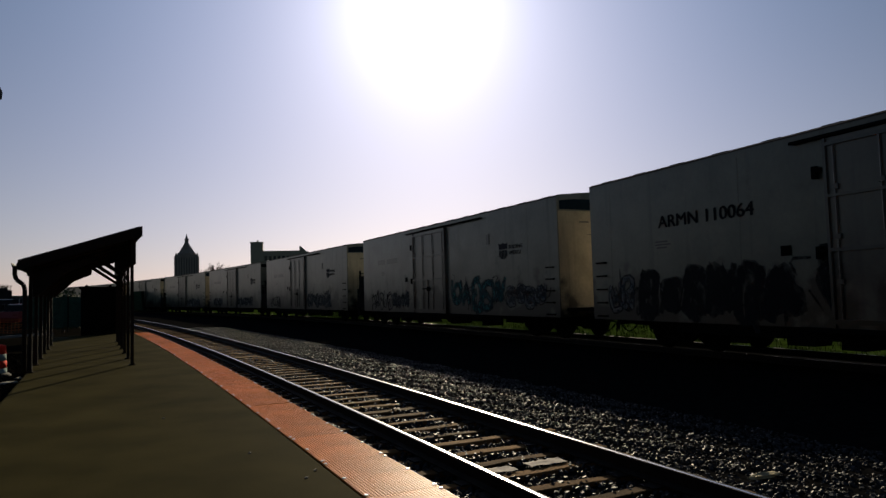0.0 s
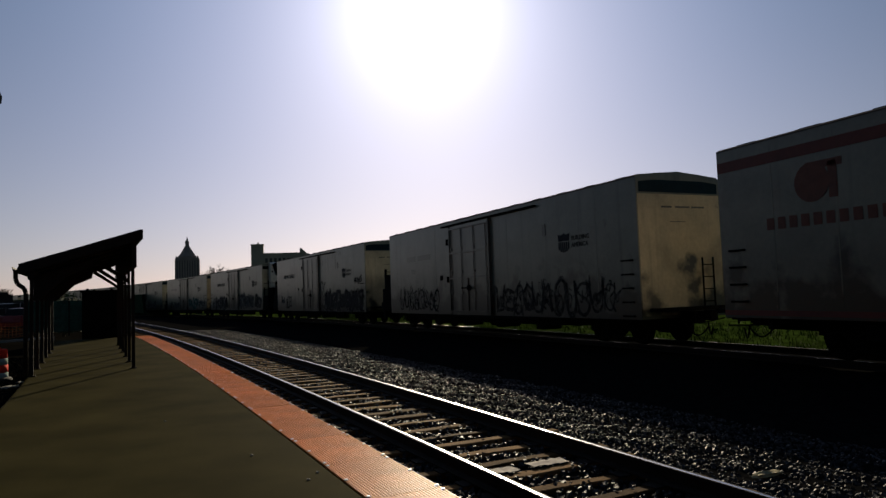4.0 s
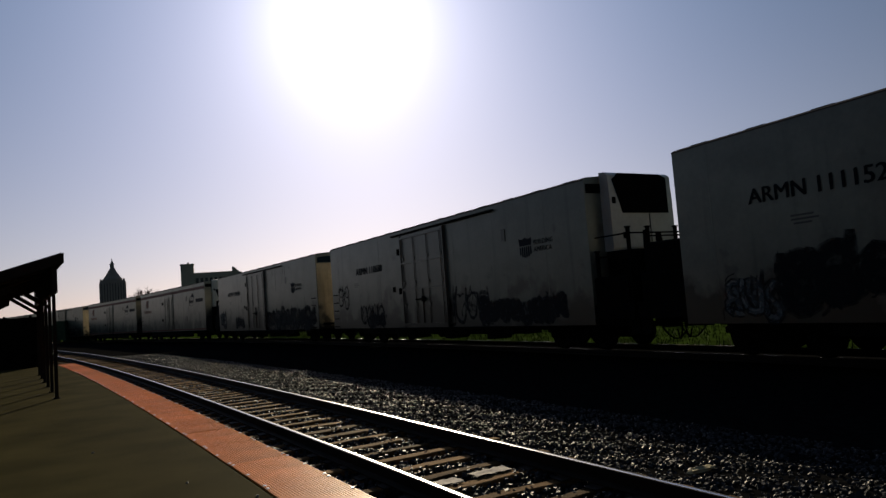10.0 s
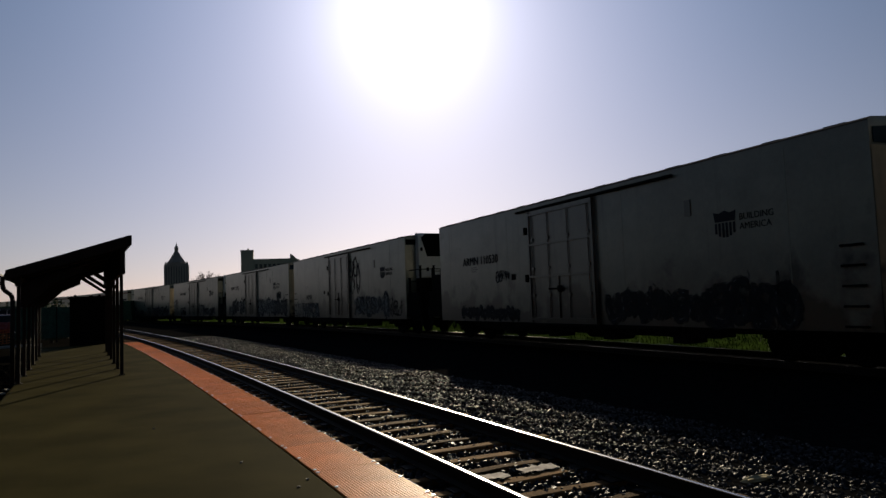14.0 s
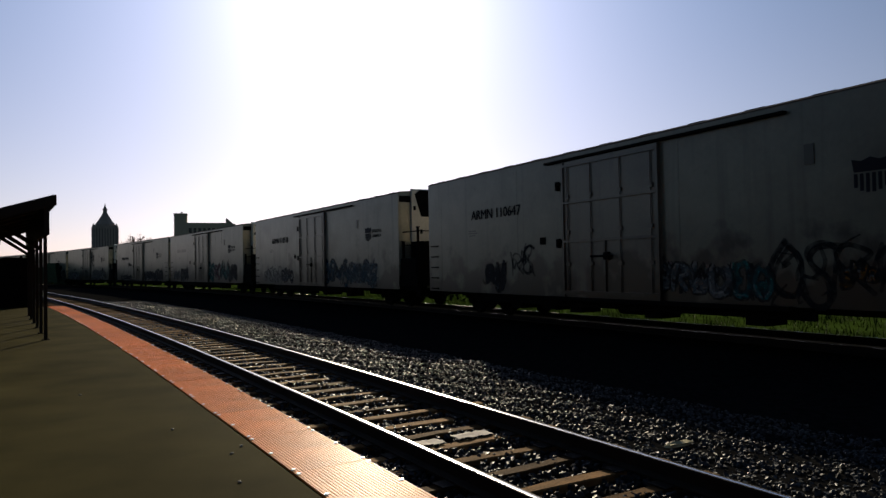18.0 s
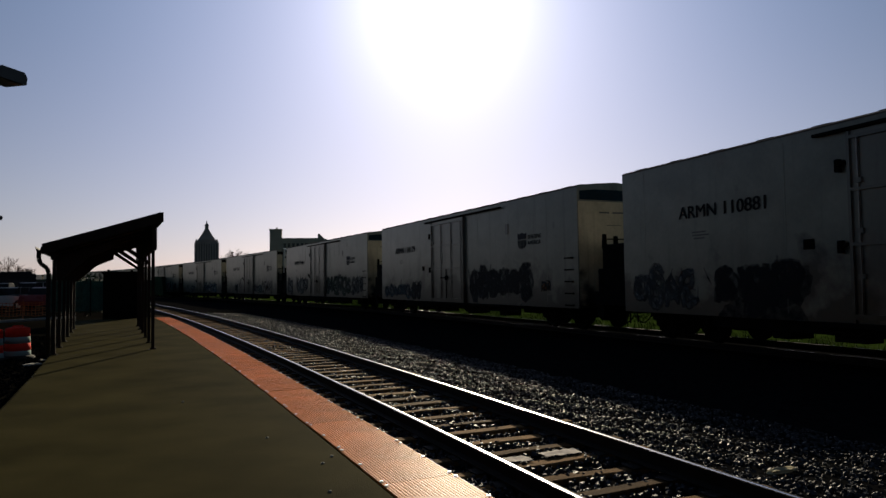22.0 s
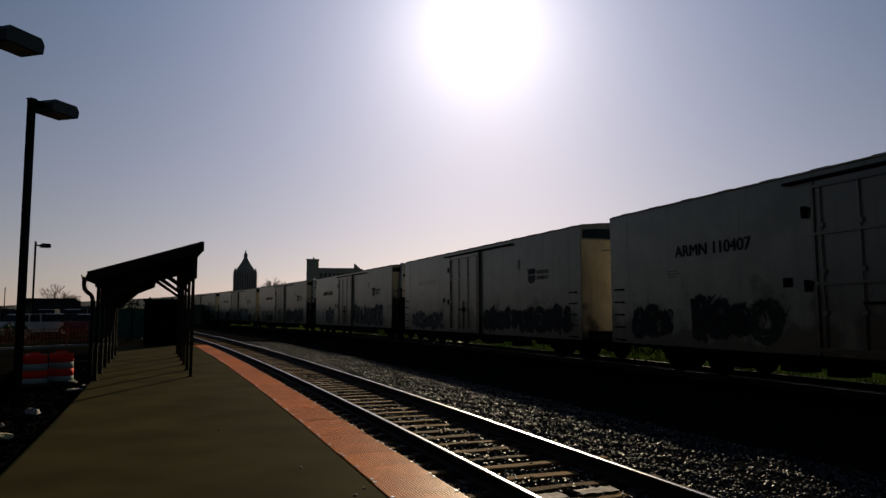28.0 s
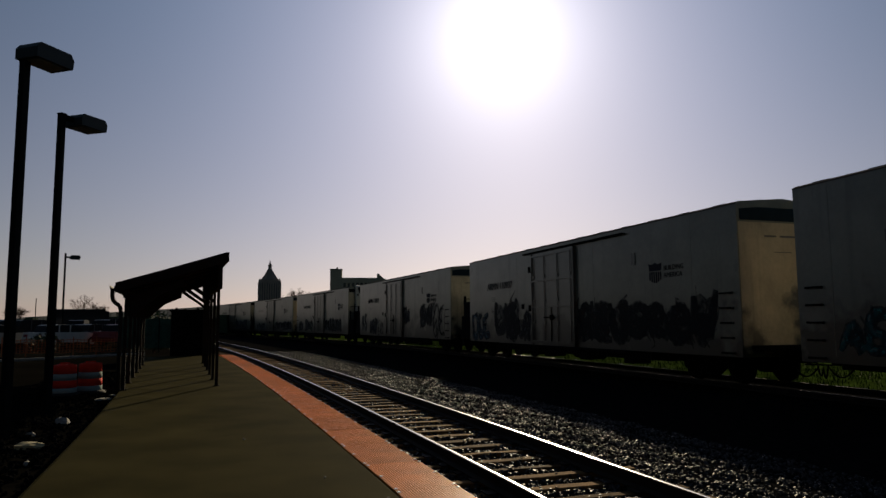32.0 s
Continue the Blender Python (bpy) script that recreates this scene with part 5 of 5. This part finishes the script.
bare_tree(-107.4, 333, -2, 26, 2, 0.6)
bare_tree(-99.8, 335, -2, 25, 3, 0.6)
bare_tree(-103.5, 334, -2, 27, 4, 0.6)
bare_tree(-65.6, 100.6, -0.3, 6.9, 5, 0.5)
bare_tree(-64.0, 101.4, -0.3, 5.6, 6, 0.5)
bare_tree(-72.8, 95.4, -0.3, 5.8, 7, 0.65)
bare_tree(-61.5, 102.6, -0.3, 4.2, 8, 0.5)


def bush(x, y, z, r, h, seed, label="dark green leafy shrub"):
    rnd = random.Random(seed)
    t = thing("shrub", label, "shrub", pose(x, y, z))
    bm = bmesh.new()
    for k in range(5):
        tube(bm, (rnd.uniform(-0.1, 0.1) * r, rnd.uniform(-0.1, 0.1) * r, 0), (rnd.uniform(-0.6, 0.6) * r, rnd.uniform(-0.6, 0.6) * r, h * 0.8), 0.03, 5, 0.01)
    part("stems", bm, M_BARK, t)
    vs, fs = [], []
    for k in range(900):
        a, b = rnd.uniform(0, 6.28), rnd.random()
        lump = 0.75 + 0.35 * math.sin(3 * a + seed) * math.sin(5 * b + seed)
        rr = r * lump * (rnd.random() ** 0.4) * math.sqrt(max(0.05, 1 - (b - 0.45) ** 2 * 2.6))
        p = Vector((rr * math.cos(a), rr * math.sin(a), 0.08 * h + h * 0.92 * b * lump))
        u = Vector((rnd.gauss(0, 1), rnd.gauss(0, 1), rnd.gauss(0, 1))).normalized() * rnd.uniform(0.05, 0.11)
        w = u.cross(Vector((rnd.gauss(0, 1), rnd.gauss(0, 1), rnd.gauss(0, 1)))).normalized() * 0.05
        i = len(vs)
        vs += [p - u, p + w, p + u, p - w]
        fs.append((i, i + 1, i + 2, i + 3))
    me = bpy.data.meshes.new("leaves")
    me.from_pydata(vs, [], fs)
    me.materials.append(M_LEAF)
    tagged(part("leaves", me, None, t), kind="stuff")


bush(-20.9, 38.5, -0.3, 1.1, 2.6, 1)
bush(-19.2, 39.5, -0.3, 0.9, 2.2, 2)
bush(-22.6, 40.0, -0.3, 1.2, 2.1, 3)
bush(-17.6, 38.0, -0.3, 0.8, 1.5, 4)
bush(-27.0, 37.5, -0.3, 1.0, 1.3, 5)
bush(-30.5, 36.0, -0.3, 0.9, 1.1, 6)

# ---- dark shed and screen at the platform's far end ----
shed = thing("equipment_shed", "black boxy equipment shed at the end of the platform", "shed", pose(-15.2, 30.9, -0.2, 0, 0, 26))
bm = bmesh.new()
box(bm, (0, 0, 1.08), (1.42, 2.2, 2.16))
part("wall", bm, M_BLACK, shed)
bm = bmesh.new()
box(bm, (0, 0, 2.2), (1.56, 2.34, 0.08))
part("roof", bm, M_BLACK, shed)
for k in range(6):
    bm = bmesh.new()
    box(bm, (-0.6 + k * 0.24, -1.11, 1.08), (0.03, 0.03, 2.0))
    part("panel_rib", bm, M_BLACK, shed)
for x in (-0.5, 0.42):
    bm = bmesh.new()
    tube(bm, (x, -0.8, 2.24), (x, -0.8, 2.32), 0.05, 8)
    part("roof_vent", bm, M_BLACK, shed)

screen = thing("screen_fence", "teal windscreen mesh stretched on metal posts", "fence", pose(-21.6, 36.2, -0.2, 0, 0, 27))
for k in range(4):
    bm = bmesh.new()
    tube(bm, (k * 0.95, 0, 0), (k * 0.95, 0, 2.0), 0.03, 8)
    part("post", bm, M_LAMP, screen)
for k in range(3):
    bm = bmesh.new()
    n = 8
    for i in range(n):
        xa, xb = k * 0.95 + 0.95 * i / n, k * 0.95 + 0.95 * (i + 1) / n
        ya, yb = 0.03 * math.sin(i * 0.8), 0.03 * math.sin((i + 1) * 0.8)
        for o in (0.0, 0.006):
            f = [bm.verts.new(v) for v in ((xa, ya + o, 0.25), (xb, yb + o, 0.25), (xb, yb + o, 1.85), (xa, ya + o, 1.85))]
            bm.faces.new(f)
    part("mesh_panel", bm, M_SCREEN, screen)

# ---- parking lot ----
bm = bmesh.new()
for th, o in ((0, 0),):
    ribbon(bm, near, -20, 130, 2.0, [(-70, -0.115), (-50, -0.115), (-30, -0.115), (-14, -0.115), (-10.5, -0.115)])
tagged(part("parking_lot", bm, M_LOT), "dark asphalt parking lot behind the platform", "parking lot", kind="structure")
bm = bmesh.new()
prism(bm, [(-0.06, -0.25), (0.06, -0.25), (0.06, -0.07), (0.04, -0.05), (-0.04, -0.05), (-0.06, -0.07)], "y", -4.8, 4.8, pose(-20.9, 29.5, 0, 0, 0, -24))
tagged(part("kerb", bm, M_PALE), "pale concrete kerb along the parking lot", "kerb", kind="structure")


def barrel(x, y, rz):
    b = thing("traffic_barrel", "orange traffic barrel with pale reflective bands", "traffic barrel", pose(x, y, -0.19, 0, 0, rz), "traffic barrels")
    n = 20

    def lathe(name, rows, mat, label=""):
        bm = bmesh.new()
        rings = [[bm.verts.new((r * math.cos(i * math.tau / n), r * math.sin(i * math.tau / n), z)) for i in range(n)] for r, z in rows]
        for a, c in zip(rings, rings[1:]):
            for i in range(n):
                bm.faces.new((a[i], a[(i + 1) % n], c[(i + 1) % n], c[i])).smooth = True
        bm.faces.new(rings[0][::-1]), bm.faces.new(rings[-1])
        part(name, bm, mat, b, label)

    lathe("base", [(0.36, 0.0), (0.36, 0.06), (0.30, 0.09), (0.28, 0.1)], M_RUBBER, "black rubber base ring")
    lathe("band", [(0.272, 0.05), (0.27, 0.21)], M_REFL, "pale reflective band")
    lathe("band", [(0.268, 0.21), (0.264, 0.38)], M_BARREL)
    lathe("band", [(0.262, 0.38), (0.258, 0.53)], M_REFL, "pale reflective band")
    lathe("band", [(0.256, 0.53), (0.252, 0.70), (0.24, 0.725), (0.2, 0.73)], M_BARREL)
    lathe("lid", [(0.19, 0.728), (0.18, 0.74), (0.05, 0.745)], M_BARREL)
    bm = bmesh.new()
    tube(bm, (-0.1, 0, 0.73), (-0.1, 0, 0.77), 0.015, 6)
    tube(bm, (0.1, 0, 0.73), (0.1, 0, 0.77), 0.015, 6)
    tube(bm, (-0.1, 0, 0.77), (0.1, 0, 0.77), 0.015, 6)
    part("handle", bm, M_BARREL, b)


barrel(-10.49, 15.31, 10)
barrel(-10.24, 15.91, 40)

net = thing("safety_fence", "orange plastic safety netting on thin stakes", "fence", pose(-24.2, 30.6, -0.15, 0, 0, 28))
for k in range(6):
    bm = bmesh.new()
    tube(bm, (k * 1.0, 0, 0), (k * 1.0, 0, 0.95), 0.02, 6)
    part("stake", bm, M_NET, net)
for k in range(6):
    bm = bmesh.new()
    z = 0.22 + k * 0.12
    prism(bm, [(i * 0.5, z - 0.05 * (i % 2) - 0.012) for i in range(11)] + [(i * 0.5, z - 0.05 * (i % 2) + 0.012) for i in range(10, -1, -1)], "y", -0.008, 0.008)
    part("strand", bm, M_NET, net)
for k in range(34):
    bm = bmesh.new()
    tube(bm, (k * 0.15, 0, 0.2), (k * 0.15 + 0.02, 0, 0.84), 0.012, 4)
    part("strand", bm, M_NET, net)


def parked_car(x, y, rz, mat, kind, label):
    c = thing("parked_car", label, "car", pose(x, y, -0.115, 0, 0, rz), "cars in the parking lot")
    tall = {"sedan": 1.42, "suv": 1.75, "truck": 1.8}[kind]
    bm = bmesh.new()
    prism(bm, [(-2.2, 0.32), (2.15, 0.3), (2.25, 0.55), (2.15, 0.8), (1.0, 0.95), (-2.1, 0.98), (-2.25, 0.6)], "y", -0.88, 0.88)
    part("body", bm, mat, c)
    bm = bmesh.new()
    back = {"sedan": -1.6, "suv": -2.05, "truck": -0.6}[kind]
    prism(bm, [(back, 0.96), (0.95, 0.94), (0.25, tall - 0.03), (0.0, tall), (back + 0.45, tall), (back + 0.3, tall - 0.03)], "y", -0.78, 0.78)
    cab = part("cabin", bm, M_GLASS, c, "dark glazed cabin")
    bm = bmesh.new()
    prism(bm, [(back + 0.4, tall - 0.02), (0.1, tall - 0.02), (0.0, tall + 0.02), (back + 0.5, tall + 0.02)], "y", -0.74, 0.74)
    part("roof", bm, mat, cab)
    for px in (-0.2, -1.0):
        for sy in (-1, 1):
            bm = bmesh.new()
            box(bm, (max(px, back + 0.55), sy * 0.785, (0.95 + tall) / 2), (0.08, 0.03, tall - 0.97))
            part("pillar", bm, mat, cab)
    for wx in (-1.35, 1.4):
        for sy in (-1, 1):
            bm = bmesh.new()
            tube(bm, (wx, sy * 0.70, 0.33), (wx, sy * 0.91, 0.33), 0.33, 18)
            w = part("wheel", bm, M_TYRE, c)
            bm = bmesh.new()
            tube(bm, (wx, sy * 0.90, 0.33), (wx, sy * 0.925, 0.33), 0.2, 12)
            part("rim", bm, M_BOLT, w)
    for sy in (-0.6, 0.6):
        bm = bmesh.new()
        box(bm, (2.19, sy, 0.68), (0.1, 0.36, 0.14))
        part("headlight", bm, M_LENS, c)
        bm = bmesh.new()
        box(bm, (-2.18, sy, 0.78), (0.08, 0.3, 0.16))
        part("tail_light", bm, M_CARS[3], c)


for x, y, rz, m, kd, lb in ((-40.0, 60.0, 115, 2, "suv", "white parked utility car behind orange netting"), (-29.5, 37.0, 100, 1, "sedan", "dark parked sedan in the lot"),
                            (-33.0, 39.5, 95, 0, "sedan", "silver parked sedan in the lot"), (-36.5, 42.0, 100, 3, "suv", "dark red parked utility car in the lot"),
                            (-35.5, 53.5, 110, 0, "suv", "silver parked utility car in the lot"), (-27.0, 49.0, 105, 1, "sedan", "dark parked sedan in the lot"),
                            (-38.5, 50.5, 95, 2, "truck", "white parked pickup in the lot"), (-23.0, 46.0, 100, 0, "sedan", "silver parked sedan in the lot")):
    parked_car(x * 1.35, y * 1.35, rz, M_CARS[m], kd, lb)
for az, far_m, rz, m, kd, lb in ((38.2, 52, 70, 0, "sedan", "silver parked sedan with sun on its roof"), (36.4, 56, 78, 1, "suv", "dark parked utility car beside the netting"), (34.6, 51, 75, 2, "sedan", "white parked sedan beside the netting"),
                                 (32.6, 57, 82, 1, "sedan", "dark parked sedan with sun on its roof"), (31.2, 66, 80, 0, "suv", "silver parked utility car near the low building"), (37.2, 70, 85, 2, "suv", "white parked utility car near the hedge"), (30.4, 52, 80, 3, "sedan", "dark red parked sedan by the shrubs")):
    parked_car(-far_m * math.sin(radians(az)), far_m * math.cos(radians(az)), rz, M_CARS[m], kd, lb)

far_bld = thing("low_building", "long dark flat-roofed building beyond the parking lot", "building", pose(-60.5, 74.0, -0.3, 0, 0, 33))
bm = bmesh.new()
box(bm, (9.5, 2, 1.5), (6.1, 8, 3.0))
part("wall", bm, M_BLOCK, far_bld)
bm = bmesh.new()
box(bm, (9.3, 2, 3.1), (5.6, 8.4, 0.3))
part("roof", bm, M_BLOCK, far_bld)
bm = bmesh.new()
box(bm, (14.2, 2, 1.05), (3.3, 7, 2.1))
part("annex", bm, M_BLOCK, far_bld)
bm = bmesh.new()
box(bm, (14.2, 2, 2.14), (3.5, 7.3, 0.12))
part("annex_roof", bm, M_ROOF, far_bld)
for k in range(4):
    bm = bmesh.new()
    box(bm, (7.2 + k * 1.5, -2.03, 1.5), (0.9, 0.1, 1.3))
    part("window", bm, M_PANE, far_bld)
bm = bmesh.new()
tube(bm, (4.6, 2.5, 0), (4.6, 2.5, 4.6), 0.05, 6)
part("mast", bm, M_LAMP, far_bld)
bm = bmesh.new()
rndh = random.Random(8)
for k in range(60):
    a = k / 59
    x, y = -105 + 75 * a, 66 + 52 * a
    box(bm, (x, y, 0.8 + rndh.uniform(-0.3, 0.4)), (2.2, 2.0, 2.4 + rndh.uniform(-0.5, 0.8)), None, rndh.uniform(0.4, 0.8))
hedge = tagged(part("hedge", bm, M_LEAF), "dark hedge and scrub along the far side of the lot", "hedge", kind="stuff")

# unseen walls added to the side and behind, to darken the car sides
for name, c, size, rz in (("wall_west", (-34, -6, 5.6), (44, 0.4, 12), 72), ("wall_south", (-6, -30, 5.6), (64, 0.4, 12), 8)):
    bm = bmesh.new()
    box(bm, (0, 0, 0), size)
    tagged(part(name, bm, M_SKYWALL, at=pose(*c, 0, 0, rz)), "plain dark wall added out of view to block low sky light", "wall", kind="structure")

# ---- litter and stones beside the platform ----
def lump(name, label, cat, x, y, z, s, mat, seed):
    rnd = random.Random(seed)
    bm = bmesh.new()
    bmesh.ops.create_icosphere(bm, subdivisions=2, radius=1.0)
    for v in bm.verts:
        v.co *= 1 + rnd.uniform(-0.25, 0.2)
        v.co.z = max(v.co.z, -0.4)
        v.co = Vector((v.co.x * s[0], v.co.y * s[1], v.co.z * s[2]))
    tagged(part(name, bm, mat, at=pose(x, y, z + 0.4 * s[2], 0, 0, rnd.uniform(0, 180))), label, cat)


for i, (s, o, dx, dz, m) in enumerate(((13.2, -5.25, 0.16, 0.09, M_PALE), (10.9, -5.33, 0.2, 0.06, M_BUFF), (16.9, -4.98, 0.22, 0.04, M_PALE), (17.7, -4.85, 0.16, 0.04, M_PALE), (9.6, -5.1, 0.06, 0.04, M_PALE), (12.0, -5.5, 0.07, 0.05, M_PALE))):
    p = near(s, o)
    lump("rock", "pale broken stone lying beside the platform", "rock", p.x, p.y, -0.17, (dx, dx * 0.6, dz), m, i)
p = near(4.87, 2.68)
lump("litter", "flat buff scrap lying on the ballast", "litter", p.x, p.y, -0.41, (0.2, 0.06, 0.03), M_BUFF, 20)

# ---- tactile tiles with domes and bolts ----
strip = thing("tactile_strip", "orange tactile paving with raised domes and bright bolts", "tactile paving", kind="structure")
bm = bmesh.new()
box(bm, (0, 0, -0.008), (0.6, 1.21, 0.02))
for i in range(22):
    for j in range(45):
        x, y = -0.2835 + i * 0.027, -0.594 + j * 0.027
        lo = [bm.verts.new((x + 0.0095 * a, y + 0.0095 * b, 0.002)) for a, b in ((-1, -1), (1, -1), (1, 1), (-1, 1))]
        hi = [bm.verts.new((x + 0.0065 * a, y + 0.0065 * b, 0.0055)) for a, b in ((-1, -1), (1, -1), (1, 1), (-1, 1))]
        for k in range(4):
            bm.faces.new((lo[k], lo[(k + 1) % 4], hi[(k + 1) % 4], hi[k]))
        bm.faces.new(hi)
tile_mesh = mesh_of("tactile_tile", bm, M_TACT)
bm = bmesh.new()
tube(bm, (0, 0, 0), (0, 0, 0.009), 0.02, 8, 0.014)
bolt_mesh = mesh_of("bolt", bm, M_BOLT)
rt = random.Random(4)
for k in range(-22, 27):
    t = part("tactile_tile", tile_mesh, None, strip, at=near_pose(0.6 + k * 1.225, -1.2 + rt.uniform(-0.006, 0.006), 0.004 + rt.uniform(-0.002, 0.003)))
    if -2 <= k < 22:
        for x in (-0.285, 0.285):
            for y in (-0.55, 0.0, 0.55):
                part("bolt", bolt_mesh, None, t, at=pose(x, y, 0.003))

# specks on the platform
for i, (s, o) in enumerate(((5.7, -1.75), (5.9, -1.62), (6.9, -2.0), (9.5, -2.6), (4.9, -1.9))):
    p = near(s, o)
    lump("pebble", "small pale pebble on the platform", "pebble", p.x, p.y, 0.0, (0.018, 0.014, 0.01), M_PALE, 30 + i)

# ---- ties ----
rnd = random.Random(5)


def tie_mesh(seed, mat):
    r = random.Random(seed)
    bm = bmesh.new()
    n = 7
    rings = []
    for i in range(n):
        x = -1.3 + 2.6 * i / (n - 1)
        w, t = 0.085 + r.uniform(-0.016, 0.012), r.uniform(-0.008, 0.006)
        rings.append([bm.verts.new((x, a, z)) for a, z in ((-w, -0.17), (w, -0.17), (w, -0.012 + t), (w - 0.015, t), (-w + 0.015, t), (-w, -0.012 + t))])
    for a, b in zip(rings, rings[1:]):
        for i in range(6):
            bm.faces.new((a[i], a[(i + 1) % 6], b[(i + 1) % 6], b[i]))
    bm.faces.new(rings[0]), bm.faces.new(rings[-1][::-1])
    return mesh_of("tie", bm, mat)


TIES = [tie_mesh(k, M_TIE) for k in range(5)]
ties = thing("track_ties", "weathered brown wooden ties under the near track", "ties", kind="structure")
bm = bmesh.new()
box(bm, (0, 0, 0.006), (0.36, 0.19, 0.012))
plate_mesh = mesh_of("tie_plate", bm, M_RAIL)
bm = bmesh.new()
box(bm, (0, 0, 0.02), (0.03, 0.03, 0.04))
box(bm, (0.012, 0, 0.04), (0.06, 0.035, 0.015))
spike_mesh = mesh_of("spike", bm, M_RAIL)
for k in range(190):
    s = -24.4 + k * 0.535
    t = part("tie", TIES[k % 5], None, ties, at=near_pose(s, 0.7525 + rnd.uniform(-0.05, 0.05), -0.356 + rnd.uniform(-0.012, 0.004)) @ pose(0, 0, 0, rnd.uniform(-2, 2), 0, rnd.uniform(-2.4, 2.4)))
    if 38 < k < 100:
        for x in (-0.7525, 0.7525):
            pl = part("tie_plate", plate_mesh, None, t, at=pose(x, 0, 0.0))
# pale splintered faces on two ties
for s, o, w in ((6.25, 0.38, 0.42), (6.27, 1.0, 0.46)):
    bm = bmesh.new()
    bmesh.ops.create_grid(bm, x_segments=8, y_segments=3, size=0.5)
    for v in bm.verts:
        v.co = Vector((v.co.x * w, v.co.y * 0.19 + rnd.uniform(-0.012, 0.012), 0.006 + rnd.uniform(0, 0.012)))
    tagged(part("tie_patch", bm, M_TIEPALE, ties, at=near_pose(s, o, -0.352)), "pale splintered wood")

# ---- loose ballast stones ----
SHAPES = []
rb = np.random.default_rng(11)
for k in range(12):
    v = np.array([(x, y, z) for z in (-1, 1) for x, y in ((-1, -1), (1, -1), (1, 1), (-1, 1))], float)
    v += rb.normal(0, 0.28, v.shape)
    v[4:, :2] *= rb.uniform(0.4, 0.8)
    SHAPES.append(v)
FACES = np.array([(3, 2, 1, 0), (4, 5, 6, 7), (0, 1, 5, 4), (1, 2, 6, 5), (2, 3, 7, 6), (3, 0, 4, 7)])


def bed_z(o):
    return float(np.interp(o, (-1.05, -0.4, 1.9, 2.5, 4.0, 7.0, 9.0), (-0.44, -0.415, -0.415, -0.43, -0.46, -0.5, -0.55)))


def stones(name, label, count, s_lo, s_hi, o_lo, o_hi, lo, hi, power, mat=M_ROCK):
    V, F = [], []
    for k in range(count):
        s = s_lo + (s_hi - s_lo) * rb.random() ** power
        o = rb.uniform(o_lo, o_hi)
        a = rb.uniform(0, math.tau)
        r = rb.uniform(lo, hi)
        th = TH0 + s / RN
        c, n = math.cos(a), math.sin(a)
        v = SHAPES[k % 12] * (r, r * rb.uniform(0.6, 1.0), r * rb.uniform(0.5, 0.9))
        tilt = rb.uniform(-0.6, 0.6)
        y2, z2 = v[:, 1] * math.cos(tilt) - v[:, 2] * math.sin(tilt), v[:, 1] * math.sin(tilt) + v[:, 2] * math.cos(tilt)
        x = CX + (RN + o) * math.cos(th) + v[:, 0] * c - y2 * n
        y = CY + (RN + o) * math.sin(th) + v[:, 0] * n + y2 * c
        z = (bed_z(o) + (0.022 if o < 1.65 else 0.0) if o > -2 else -0.15) + r * 0.25 + z2 + 0.012 * math.sin(s * 5 + o * 7)
        i = len(V) * 8
        V.append(np.stack([x, y, z], -1))
        F.append(FACES + i)
    me = bpy.data.meshes.new(name)
    me.from_pydata(np.concatenate(V).tolist(), [], np.concatenate(F).tolist())
    me.materials.append(mat)
    tagged(new(name, me), label, "ballast", kind="stuff")


# stones end near the train's shadow edge, leaving the darkened bed bare
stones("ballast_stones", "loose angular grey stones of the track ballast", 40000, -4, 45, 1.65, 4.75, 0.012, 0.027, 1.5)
stones("ballast_stones", "loose dark stones between the ties", 19000, -4, 32, -0.85, 1.65, 0.012, 0.03, 1.5)
stones("gravel", "loose dark gravel beside the platform", 6000, 0, 26, -7.0, -4.75, 0.015, 0.035, 1.2, M_BALLAST_SHADE)

SPEED = [(0, 16.8), (5, 15.9), (10, 15.4), (16, 15.23), (32, 15.25)]


def gone(t):
    """How far the train has gone by t seconds."""
    q = np.linspace(0, t, 200)
    v = np.interp(q, [a for a, b in SPEED], [b for a, b in SPEED])
    return float(((v[1:] + v[:-1]) / 2 * np.diff(q)).sum())


def motions():
    """Key every car of the train along the far track."""
    way = [(k * 0.5, gone(k * 0.5)) for k in range(65)]
    for car, f0, L in TRAIN:
        rows = []
        for t, g in way:
            s = f0 + g - L / 2
            a, b = far(s - L * 0.36), far(s + L * 0.36)
            m = (a + b) / 2
            d = b - a
            rows.append((t, pose(m.x, m.y, m.z + 0.012, math.degrees(math.atan2(d.z, math.hypot(d.x, d.y))), 0, math.degrees(math.atan2(-d.x, d.y)))))
        walk(car, rows)


motions()
